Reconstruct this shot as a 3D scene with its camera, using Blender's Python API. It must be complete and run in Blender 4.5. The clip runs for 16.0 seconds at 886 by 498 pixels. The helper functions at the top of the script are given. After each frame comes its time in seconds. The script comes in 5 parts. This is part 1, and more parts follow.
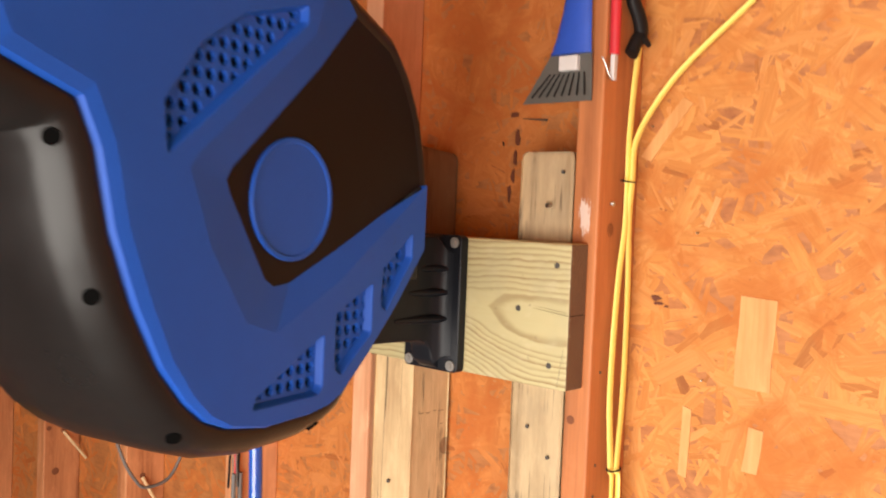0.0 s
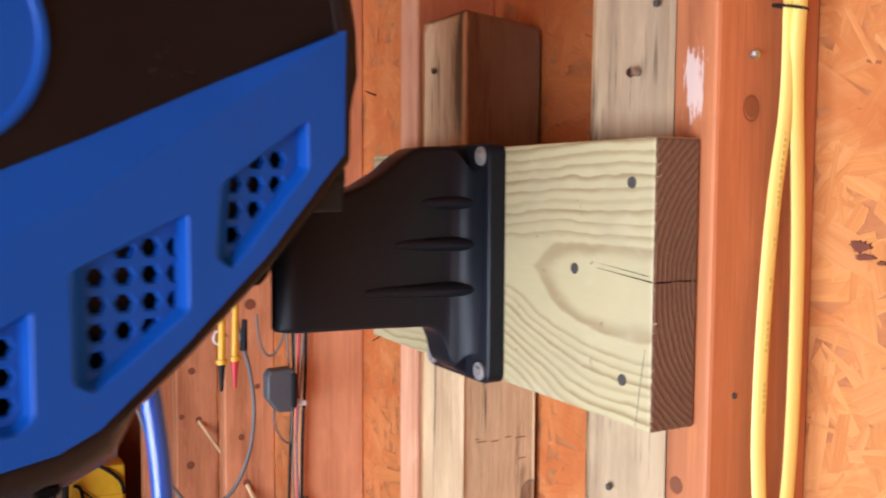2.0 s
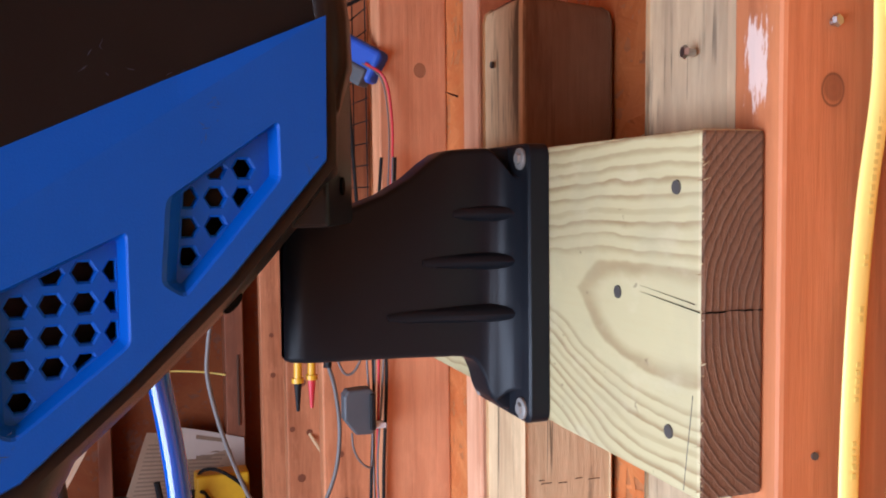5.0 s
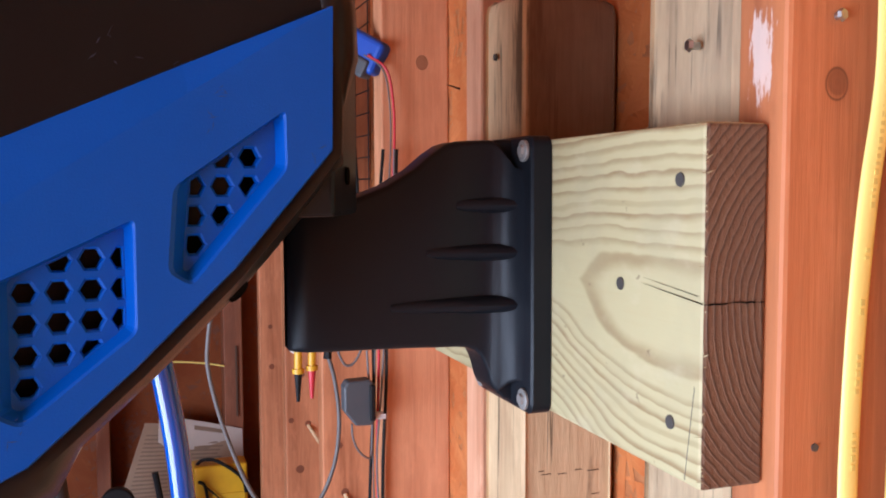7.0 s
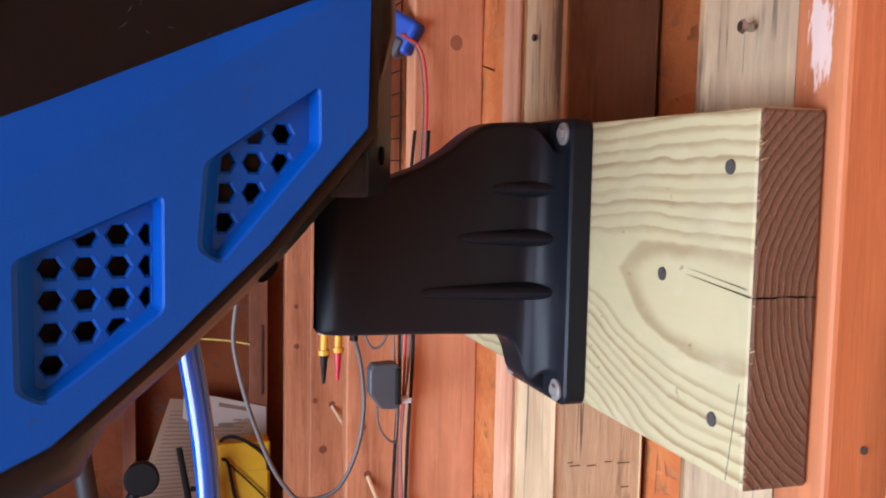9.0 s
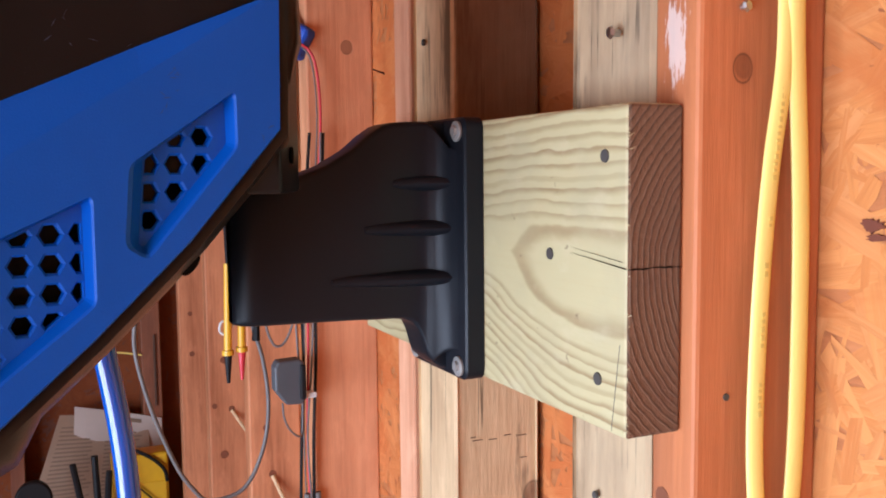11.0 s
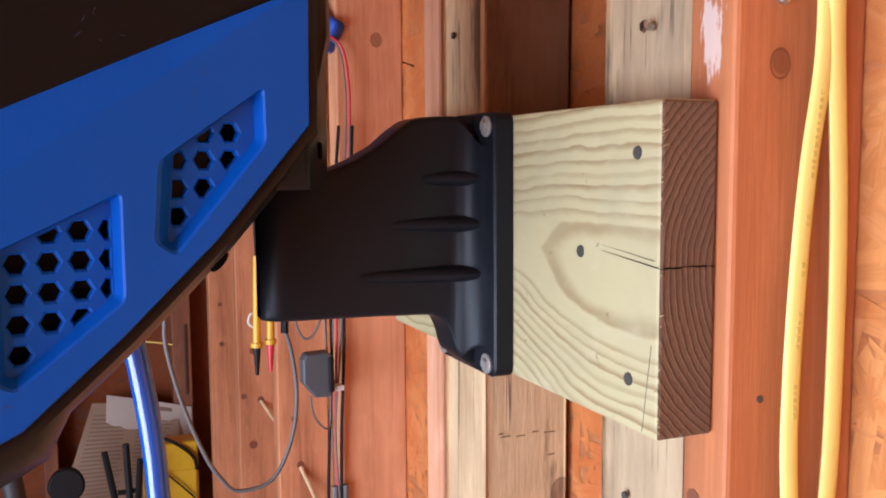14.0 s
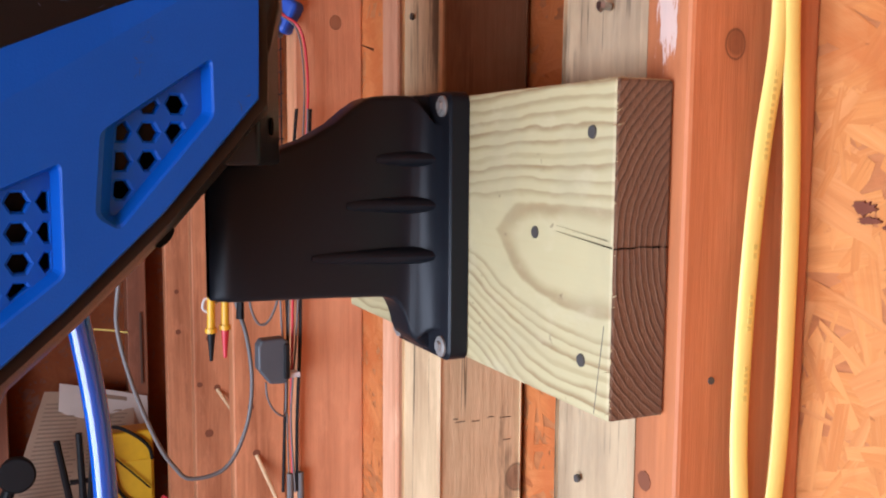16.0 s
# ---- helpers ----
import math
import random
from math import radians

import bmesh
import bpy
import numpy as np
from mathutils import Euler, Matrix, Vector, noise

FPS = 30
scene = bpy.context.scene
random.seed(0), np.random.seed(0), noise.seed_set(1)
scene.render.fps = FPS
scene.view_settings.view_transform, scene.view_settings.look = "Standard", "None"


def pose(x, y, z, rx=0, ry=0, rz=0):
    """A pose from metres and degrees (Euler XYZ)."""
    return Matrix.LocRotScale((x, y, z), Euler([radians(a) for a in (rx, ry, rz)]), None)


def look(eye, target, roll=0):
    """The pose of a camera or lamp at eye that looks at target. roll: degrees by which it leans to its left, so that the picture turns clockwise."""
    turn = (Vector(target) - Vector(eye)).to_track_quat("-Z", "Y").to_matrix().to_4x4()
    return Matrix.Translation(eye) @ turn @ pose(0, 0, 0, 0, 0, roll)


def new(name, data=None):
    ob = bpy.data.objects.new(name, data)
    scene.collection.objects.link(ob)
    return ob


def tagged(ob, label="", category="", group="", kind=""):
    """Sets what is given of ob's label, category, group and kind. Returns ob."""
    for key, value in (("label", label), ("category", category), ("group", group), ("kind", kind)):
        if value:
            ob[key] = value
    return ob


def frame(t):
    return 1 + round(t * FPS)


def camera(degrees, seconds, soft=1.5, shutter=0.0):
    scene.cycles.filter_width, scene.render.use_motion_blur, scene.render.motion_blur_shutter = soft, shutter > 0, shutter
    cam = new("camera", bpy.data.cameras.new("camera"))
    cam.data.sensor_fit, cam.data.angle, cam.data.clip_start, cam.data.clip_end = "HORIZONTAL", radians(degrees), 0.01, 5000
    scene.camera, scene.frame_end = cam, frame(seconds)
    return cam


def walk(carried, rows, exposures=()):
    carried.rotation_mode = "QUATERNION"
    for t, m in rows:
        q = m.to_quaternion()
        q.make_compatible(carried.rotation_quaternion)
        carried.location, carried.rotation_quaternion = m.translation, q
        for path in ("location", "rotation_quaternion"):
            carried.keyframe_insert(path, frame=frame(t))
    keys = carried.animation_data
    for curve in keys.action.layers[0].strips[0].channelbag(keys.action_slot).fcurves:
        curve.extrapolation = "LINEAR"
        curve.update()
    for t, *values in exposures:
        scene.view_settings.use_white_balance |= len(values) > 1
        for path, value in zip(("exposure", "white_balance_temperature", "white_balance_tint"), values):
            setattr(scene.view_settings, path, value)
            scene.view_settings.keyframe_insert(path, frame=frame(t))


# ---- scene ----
cam = camera(52.7, 16.0, soft=1.9, shutter=0.5)
PATH = [
    (0, (-0.959, -0.625, 1.518), (0.517, 0.721, 1.434), 2.3),
    (0.5, (-0.776, -0.608, 1.482), (0.604, 0.838, 1.397), 0.6),
    (1, (-0.554, -0.628, 1.471), (0.493, 1.073, 1.364), 1.7),
    (1.5, (-0.461, -0.523, 1.451), (0.488, 1.234, 1.348), 0.3),
    (2, (-0.413, -0.417, 1.453), (0.544, 1.333, 1.313), 0.3),
    (2.5, (-0.252, -0.367, 1.447), (0.382, 1.524, 1.297), -0.8),
    (3, (-0.197, -0.331, 1.45), (0.288, 1.605, 1.327), -1.7),
    (3.5, (-0.233, -0.328, 1.451), (0.289, 1.599, 1.327), -0.9),
    (4, (-0.273, -0.356, 1.452), (0.36, 1.536, 1.313), -0.9),
    (4.2, (-0.281, -0.367, 1.453), (0.37, 1.519, 1.323), -0.8),
    (6.3, (-0.303, -0.37, 1.455), (0.341, 1.519, 1.332), -0.4),
    (6.5, (-0.303, -0.369, 1.453), (0.345, 1.518, 1.319), -0.3),
    (7, (-0.302, -0.371, 1.453), (0.351, 1.514, 1.313), -0.2),
    (7.5, (-0.305, -0.36, 1.457), (0.332, 1.53, 1.313), 0.5),
    (8, (-0.308, -0.356, 1.457), (0.317, 1.539, 1.314), 0.6),
    (8.5, (-0.309, -0.358, 1.455), (0.316, 1.536, 1.304), 0.2),
    (9, (-0.302, -0.354, 1.452), (0.296, 1.546, 1.275), 1.1),
    (9.5, (-0.317, -0.343, 1.443), (0.275, 1.558, 1.257), 1.3),
    (10, (-0.332, -0.385, 1.438), (0.447, 1.448, 1.256), -1.1),
    (10.2, (-0.328, -0.396, 1.443), (0.516, 1.408, 1.26), -0.5),
    (12.3, (-0.329, -0.393, 1.453), (0.468, 1.435, 1.297), -0.7),
    (12.5, (-0.333, -0.398, 1.455), (0.48, 1.423, 1.296), -0.7),
    (13, (-0.328, -0.401, 1.45), (0.467, 1.426, 1.276), -1.1),
    (13.5, (-0.326, -0.394, 1.45), (0.46, 1.435, 1.26), -0.7),
    (14, (-0.326, -0.39, 1.451), (0.444, 1.446, 1.26), -0.4),
    (14.5, (-0.329, -0.385, 1.444), (0.419, 1.459, 1.244), -0.8),
    (15, (-0.325, -0.392, 1.442), (0.409, 1.456, 1.236), -1.2),
    (15.5, (-0.319, -0.392, 1.449), (0.5, 1.423, 1.265), 0.7),
    (16, (-0.318, -0.386, 1.443), (0.527, 1.414, 1.234), 0.4),
]
walk(cam, [(t, look(eye, target, roll)) for t, eye, target, roll in PATH],
     [(0, -0.11, 9100, 10), (0.5, -0.14, 9100, 10), (1, -0.05, 7000, 10), (1.5, -0.03, 6600, 10), (2.5, -0.05, 6150, 10), (4, -0.05, 6000, 10), (7, -0.04, 5900, 10), (9.5, -0.03, 6000, 10), (12.5, -0.06, 6100, 10), (16, -0.07, 6150, 10)])

# ---- world, sun and large lights ----
world = bpy.data.worlds.new("sky")
scene.world = world
world.use_nodes = True
wn = world.node_tree.nodes
sky = wn.new("ShaderNodeTexSky")
sky.sky_type = "NISHITA"
sky.sun_disc = False
sky.sun_elevation, sky.sun_rotation = radians(52), radians(172)
world.node_tree.links.new(sky.outputs[0], wn["Background"].inputs[0])
wn["Background"].inputs[1].default_value = 0.12

sun = new("sun", bpy.data.lights.new("sun", "SUN"))
sun.data.energy, sun.data.angle, sun.data.color = 3.0, radians(0.5), (1.0, 0.95, 0.88)
sun.matrix_world = look((1.0, -7, 9), (0, 0, 0))

# daylight that comes in through the open doorway in the west wall
door_light = new("doorway_daylight", bpy.data.lights.new("doorway_daylight", "AREA"))
door_light.data.shape, door_light.data.size, door_light.data.size_y = "RECTANGLE", 2.8, 1.50
door_light.data.energy, door_light.data.color = 180, (0.75, 0.83, 1.0)
door_light.matrix_world = look((-2.42, -0.88, 0.79), (0.0, -0.88, 0.79))

# ---- node helpers ----


class Nodes:
    """A small builder for one node material."""

    def __init__(self, name):
        self.mat = bpy.data.materials.new(name)
        self.mat.use_nodes = True
        self.tree = self.mat.node_tree
        self.shader = self.tree.nodes["Principled BSDF"]

    def add(self, kind, **values):
        node = self.tree.nodes.new("ShaderNode" + kind)
        for key, value in values.items():
            setattr(node, key, value)
        return node

    def link(self, a, b):
        self.tree.links.new(a, b)

    def put(self, value, socket):
        if hasattr(value, "is_linked"):
            self.link(value, socket)
        else:
            socket.default_value = value

    def math(self, op, a, b=0.0, clamp=False):
        node = self.add("Math", operation=op, use_clamp=clamp)
        self.put(a, node.inputs[0])
        self.put(b, node.inputs[1])
        return node.outputs[0]

    def vec(self, op, a, b):
        node = self.add("VectorMath", operation=op)
        self.put(a, node.inputs[0])
        self.put(b, node.inputs[1])
        return node.outputs["Value" if op in ("DISTANCE", "LENGTH", "DOT_PRODUCT") else "Vector"]

    def noise(self, vector, scale, detail=4.0, rough=0.55, distort=0.0):
        node = self.add("TexNoise")
        self.link(vector, node.inputs["Vector"])
        for key, value in (("Scale", scale), ("Detail", detail), ("Roughness", rough), ("Distortion", distort)):
            node.inputs[key].default_value = value
        return node.outputs["Fac"]

    def ramp(self, fac, *stops):
        node = self.add("ValToRGB")
        el = node.color_ramp.elements
        while len(el) < len(stops):
            el.new(0.5)
        for e, (pos, col) in zip(el, stops):
            e.position, e.color = pos, (*col, 1) if len(col) == 3 else col
        self.link(fac, node.inputs[0])
        return node.outputs[0]

    def mix(self, fac, a, b, blend="MIX"):
        node = self.add("Mix", data_type="RGBA", blend_type=blend)
        self.put(fac, node.inputs[0])
        for value, socket in ((a, node.inputs[6]), (b, node.inputs[7])):
            self.put((*value, 1) if isinstance(value, tuple) and len(value) == 3 else value, socket)
        return node.outputs[2]

    def step(self, value, lo, hi):
        node = self.add("MapRange", interpolation_type="SMOOTHSTEP")
        self.put(value, node.inputs[0])
        node.inputs[1].default_value, node.inputs[2].default_value = lo, hi
        return node.outputs[0]

    def coords(self, scatter=True):
        co = self.add("TexCoord").outputs["Object"]
        if not scatter:
            return co
        r = self.math("MULTIPLY", self.add("ObjectInfo").outputs["Random"], 23.0)
        c = self.add("CombineXYZ")
        for i in range(3):
            self.link(r, c.inputs[i])
        return self.vec("ADD", co, c.outputs[0])

    def finish(self, color, rough=0.6, bump=None, strength=0.3, distance=0.001, metal=0.0, spec=0.5):
        self.put((*color, 1) if isinstance(color, tuple) else color, self.shader.inputs["Base Color"])
        self.put(rough, self.shader.inputs["Roughness"])
        self.shader.inputs["Metallic"].default_value = metal
        self.shader.inputs["Specular IOR Level"].default_value = spec
        if bump is not None:
            b = self.add("Bump")
            b.inputs["Strength"].default_value, b.inputs["Distance"].default_value = strength, distance
            self.link(bump, b.inputs["Height"])
            self.link(b.outputs[0], self.shader.inputs["Normal"])
        return self.mat


def wood(name, light, dark, grain=(1, 1, 0.05), knots=(), rings=1.0, weather=0.0, stain=(0.3, 0.2, 0.12), rough=0.62, smear=None, upper_brown=None):
    """Sawn lumber: wavy growth bands along the grain, fine streaks, blotches, and knots at the places given as (x, y, z, radius)."""
    n = Nodes(name)
    plain = n.coords(False)
    co = n.coords()
    st = n.vec("MULTIPLY", co, grain)
    low = n.noise(st, 5.0, 2.0, 0.45, 0.3)
    for k in knots:
        d = n.vec("DISTANCE", n.vec("MULTIPLY", plain, (1, 1, 0.55)), (k[0], k[1], k[2] * 0.55))
        low = n.math("ADD", low, n.math("MULTIPLY", n.math("SUBTRACT", 1.0, n.step(d, 0, k[3] * 2.2)), 0.035))
    band = n.math("MULTIPLY_ADD", n.math("SINE", n.math("MULTIPLY", low, 62.0 * rings)), 0.5)
    band.node.inputs[2].default_value = 0.5
    streak = n.noise(st, 190.0, 5.0, 0.6)
    mid = n.noise(st, 38.0, 4.0, 0.6, 0.4)
    fac = n.math("ADD", n.math("MULTIPLY", n.math("POWER", band, 3.0), 0.42), n.math("MULTIPLY", n.math("SUBTRACT", mid, 0.33), 1.25))
    fac = n.math("ADD", fac, n.math("MULTIPLY", n.math("SUBTRACT", streak, 0.5), 0.95), True)
    col = n.ramp(fac, (0.0, light), (0.45, tuple(0.62 * a + 0.38 * b for a, b in zip(light, dark))), (1.0, dark))
    blotch = n.noise(co, 7.0, 5.0, 0.6)
    bloom = n.noise(n.vec("MULTIPLY", co, (1, 1, 0.35)), 31.0, 5.0, 0.68)
    col = n.mix(n.math("MULTIPLY", n.step(bloom, 0.50, 0.68), 0.34), col, tuple(min(0.9, 1.22 * c + 0.02) for c in light))
    col = n.mix(n.math("MULTIPLY", n.step(bloom, 0.50, 0.34), 0.30), col, tuple(0.5 * (a + b) for a, b in zip(dark, stain)))
    col = n.mix(n.math("MULTIPLY", n.step(blotch, 0.48, 0.72), 0.22 + 0.5 * weather), col, stain)
    if weather:
        line = n.math("ABSOLUTE", n.math("SUBTRACT", n.noise(n.vec("MULTIPLY", co, (grain[0], grain[1], 0.018)), 34.0, 3.0, 0.6), 0.5))
        split = n.math("MULTIPLY", n.math("SUBTRACT", 1.0, n.step(line, 0.004, 0.016)), n.step(n.noise(co, 11.0, 3.0), 0.46, 0.60))
        col = n.mix(n.math("MULTIPLY", split, 0.85), col, tuple(0.22 * c for c in stain))
        grime = n.noise(n.vec("MULTIPLY", co, (grain[0], grain[1], max(grain[2], 0.12))), 26.0, 6.0, 0.7)
        col = n.mix(n.step(grime, 0.56, 0.70), col, tuple(0.35 * c for c in stain))
    for k in knots:
        q = n.vec("DISTANCE", n.vec("ADD", n.vec("MULTIPLY", plain, (1, 1, 0.85)), n.vec("MULTIPLY", n.add("TexNoise").outputs["Color"], (0.004, 0.004, 0.004))), (k[0] + 0.002, k[1] + 0.002, k[2] * 0.85 + 0.002))
        body = n.math("SUBTRACT", 1.0, n.step(q, k[3] * 0.80, k[3] * 1.08))
        ring = n.math("MULTIPLY_ADD", n.math("SINE", n.math("MULTIPLY", q, 1900.0)), 0.14)
        ring.node.inputs[2].default_value = 0.45
        col = n.mix(n.math("MULTIPLY", body, 0.58), col, n.mix(ring, tuple(0.75 * min(a, b) for a, b in zip(dark, (0.30, 0.105, 0.045))), tuple(0.35 * min(a, b) for a, b in zip(dark, (0.30, 0.105, 0.045)))))
    for k in knots:
        q = n.vec("DISTANCE", n.vec("MULTIPLY", plain, (1, 1, 0.85)), (k[0], k[1], k[2] * 0.85))
        q = n.math("ADD", q, n.math("MULTIPLY", n.math("SUBTRACT", blotch, 0.5), k[3] * 0.5))
        edge = n.math("SUBTRACT", n.step(q, k[3] * 0.84, k[3] * 0.98), n.step(q, k[3] * 1.0, k[3] * 1.16))
        col = n.mix(n.math("MULTIPLY", edge, 0.75), col, tuple(0.40 * c for c in dark))
    if smear:
        d = n.vec("DISTANCE", n.vec("MULTIPLY", plain, (1, 1, 0.5)), (smear[0], smear[1], smear[2] * 0.5))
        rub = n.noise(n.vec("MULTIPLY", co, (1, 1, 0.35)), 130.0, 5.0, 0.65)
        patch = n.math("SUBTRACT", n.math("ADD", n.math("MULTIPLY", rub, 0.9), n.math("MULTIPLY", streak, 0.5)), n.math("MULTIPLY", d, 0.40 / smear[3]))
        col = n.mix(n.math("MULTIPLY", n.step(patch, 0.44, 0.56), 0.62), col, (0.80, 0.68, 0.60))
    # a height and a colour: darker above that height, except on the face near x = 0
    if upper_brown:
        axis = n.add("SeparateXYZ")
        n.link(plain, axis.inputs[0])
        edge = n.math("ADD", axis.outputs[2], n.math("MULTIPLY", mid, 0.06))
        upper_mask = n.math("MULTIPLY", n.step(edge, upper_brown[0], upper_brown[0] + 0.02), n.step(axis.outputs[0], 0.004, 0.009))
        col = n.mix(n.math("MULTIPLY", upper_mask, n.math("ADD", 0.66, n.math("MULTIPLY", blotch, 0.4))), col, upper_brown[1])
    bump = n.math("ADD", n.math("MULTIPLY", streak, 0.8), n.math("MULTIPLY", mid, 0.8 + weather))
    return n.finish(col, n.math("ADD", n.math("MULTIPLY", mid, 0.3), rough - 0.12), bump, 0.5 + 0.3 * weather, 0.0014 + 0.001 * weather)


def ring_fac(n):
    """Growth rings of a plank sawn off the heart: cones round a pith that lies behind the face, in the plank's own metres."""
    co = n.coords(False)
    wob = n.noise(n.vec("MULTIPLY", co, (6, 2.2, 6)), 3.4, 3.0, 0.5)
    wob2 = n.noise(n.vec("MULTIPLY", co, (9, 3, 9)), 9.0, 3.0, 0.5)
    sep = n.add("SeparateXYZ")
    n.link(co, sep.inputs[0])
    dz = n.math("SUBTRACT", sep.outputs[2], 1.390)
    dx = n.math("SUBTRACT", sep.outputs[0], 0.064)
    r = n.math("SQRT", n.math("ADD", n.math("MULTIPLY", dz, dz), n.math("MULTIPLY", dx, dx)))
    r = n.math("ADD", r, n.math("MULTIPLY", n.math("SUBTRACT", sep.outputs[1], 0.05), 0.062))
    r = n.math("ADD", r, n.math("MULTIPLY", n.math("SUBTRACT", wob, 0.5), 0.0100))
    r = n.math("ADD", r, n.math("MULTIPLY", n.math("SUBTRACT", wob2, 0.5), 0.0022))
    return co, r


def pine_face(name):
    """Flat-sawn face: straight rings above, slanting ones below, and a closed flame between them that opens to the sawn end."""
    n = Nodes(name)
    co = n.coords(False)
    sep = n.add("SeparateXYZ")
    n.link(co, sep.inputs[0])
    y, z = sep.outputs[1], sep.outputs[2]
    wide = n.math("SUBTRACT", n.noise(n.vec("MULTIPLY", co, (1, 0.5, 1)), 30.0, 2.0, 0.45), 0.5)
    fine = n.math("SUBTRACT", n.noise(n.vec("MULTIPLY", co, (1, 0.5, 1)), 140.0, 3.0, 0.5), 0.5)
    low = n.math("ADD", 1.3435, n.math("MULTIPLY", n.step(y, 0.05, 0.21), 0.040))
    above = n.math("SUBTRACT", z, n.math("SUBTRACT", 1.4225, n.math("MULTIPLY", n.step(y, 0.04, 0.20), 0.005)))
    below = n.math("SUBTRACT", low, z)
    tip = n.math("MULTIPLY_ADD", n.math("SUBTRACT", y, 0.114), 0.42)
    tip.node.inputs[2].default_value = -0.0135
    tip = n.math("ADD", tip, n.math("MULTIPLY", n.math("ABSOLUTE", n.math("SUBTRACT", z, 1.395)), 0.40))
    level = n.math("SMOOTH_MAX", above, below)
    level.node.inputs[2].default_value = 0.008
    level = n.math("ADD", level, n.math("ADD", n.math("MULTIPLY", wide, 0.011), n.math("MULTIPLY", fine, 0.0024)))
    core = n.math("SMOOTH_MAX", above, n.math("ADD", below, 0.0075))
    core.node.inputs[2].default_value = 0.006
    core = n.math("ADD", core, n.math("ADD", n.math("MULTIPLY", wide, 0.014), n.math("MULTIPLY", fine, 0.0030)))
    flame = n.math("SMOOTH_MAX", core, n.math("ADD", tip, n.math("MULTIPLY", wide, 0.012)))
    flame.node.inputs[2].default_value = 0.010
    saw = n.math("FRACT", n.math("ADD", n.math("MULTIPLY", level, 132.0), 0.90))
    band = n.ramp(saw, (0.0, (0, 0, 0)), (0.38, (0.06,) * 3), (0.72, (0.75,) * 3), (0.88, (1.0,) * 3), (0.97, (0.25,) * 3), (1.0, (0,) * 3))
    each = n.add("CombineXYZ")
    n.link(n.math("MULTIPLY", level, 96.0), each.inputs[0])
    strength = n.math("MULTIPLY_ADD", n.step(n.noise(each.outputs[0], 1.0, 1.0), 0.36, 0.62), 0.65)
    strength.node.inputs[2].default_value = 0.35
    band = n.math("MULTIPLY", n.math("MULTIPLY", band, strength), n.step(level, -0.0065, -0.0035))
    loop = n.math("MULTIPLY", n.step(flame, -0.0185, -0.0095), n.math("SUBTRACT", 1.0, n.step(flame, -0.0085, -0.0060)))
    band = n.math("MAXIMUM", band, n.math("MULTIPLY", loop, 0.72))
    streak = n.noise(n.vec("MULTIPLY", co, (1, 0.05, 1)), 260.0, 4.0, 0.6)
    soft = n.noise(co, 16.0, 4.0, 0.55)
    mottle = n.noise(n.vec("MULTIPLY", co, (1, 0.5, 1)), 55.0, 4.0, 0.6)
    col = n.mix(n.math("MULTIPLY", band, n.math("ADD", 0.50, n.math("MULTIPLY", mottle, 0.80))), (0.53, 0.458, 0.248), (0.28, 0.180, 0.078))
    col = n.mix(n.math("MULTIPLY", n.step(streak, 0.45, 0.75), 0.22), col, (0.50, 0.385, 0.19))
    col = n.mix(n.math("MULTIPLY", n.step(soft, 0.45, 0.75), 0.50), col, (0.42, 0.365, 0.215))
    col = n.mix(n.math("MULTIPLY", n.step(mottle, 0.52, 0.72), 0.25), col, (0.64, 0.56, 0.36))
    fleck = n.noise(n.vec("MULTIPLY", co, (1, 0.6, 1)), 150.0, 2.0, 0.5)
    col = n.mix(n.math("MULTIPLY", n.step(fleck, 0.72, 0.77), 0.55), col, (0.17, 0.11, 0.06))
    return n.finish(col, 0.6, n.math("ADD", streak, n.math("MULTIPLY", band, 0.3)), 0.2, 0.0008)


def pine_end(name):
    n = Nodes(name)
    co, r = ring_fac(n)
    saw = n.math("FRACT", n.math("MULTIPLY", r, 232.0))
    band = n.ramp(saw, (0.0, (0, 0, 0)), (0.55, (0.35,) * 3), (0.85, (1.0,) * 3), (1.0, (0,) * 3))
    fibre = n.noise(n.vec("MULTIPLY", co, (1, 1, 0.5)), 420.0, 4.0, 0.7)
    soft = n.noise(co, 30.0, 4.0, 0.6)
    col = n.mix(band, (0.190, 0.108, 0.060), (0.075, 0.039, 0.021))
    col = n.mix(n.math("MULTIPLY", n.step(fibre, 0.45, 0.72), 0.40), col, (0.27, 0.155, 0.09))
    col = n.mix(n.math("MULTIPLY", n.step(soft, 0.5, 0.75), 0.45), col, (0.12, 0.065, 0.04))
    return n.finish(col, 0.8, n.math("ADD", fibre, n.math("MULTIPLY", band, 0.5)), 0.6, 0.0015)


def plastic(name, color, rough=0.42, grain=0.25, scuff=0.0, spec=0.45):
    n = Nodes(name)
    co = n.coords(False)
    fine = n.noise(co, 900.0, 2.0, 0.6)
    wide = n.noise(co, 9.0, 5.0, 0.6)
    col = n.mix(n.math("MULTIPLY", n.step(wide, 0.42, 0.75), 0.30), color, tuple(min(1.0, 1.25 * c + 0.006) for c in color))
    if scuff:
        lines = n.noise(n.vec("MULTIPLY", co, (1, 0.3, 1)), 130.0, 6.0, 0.75, 1.5)
        spots = n.noise(co, 14.0, 3.0, 0.6)
        col = n.mix(n.math("MULTIPLY", n.math("MULTIPLY", n.step(lines, 0.66, 0.72), n.step(spots, 0.55, 0.68)), scuff), col, (0.32, 0.30, 0.28))
    return n.finish(col, n.math("ADD", n.math("MULTIPLY", wide, 0.16), rough - 0.08), fine, grain, 0.0004, spec=spec)


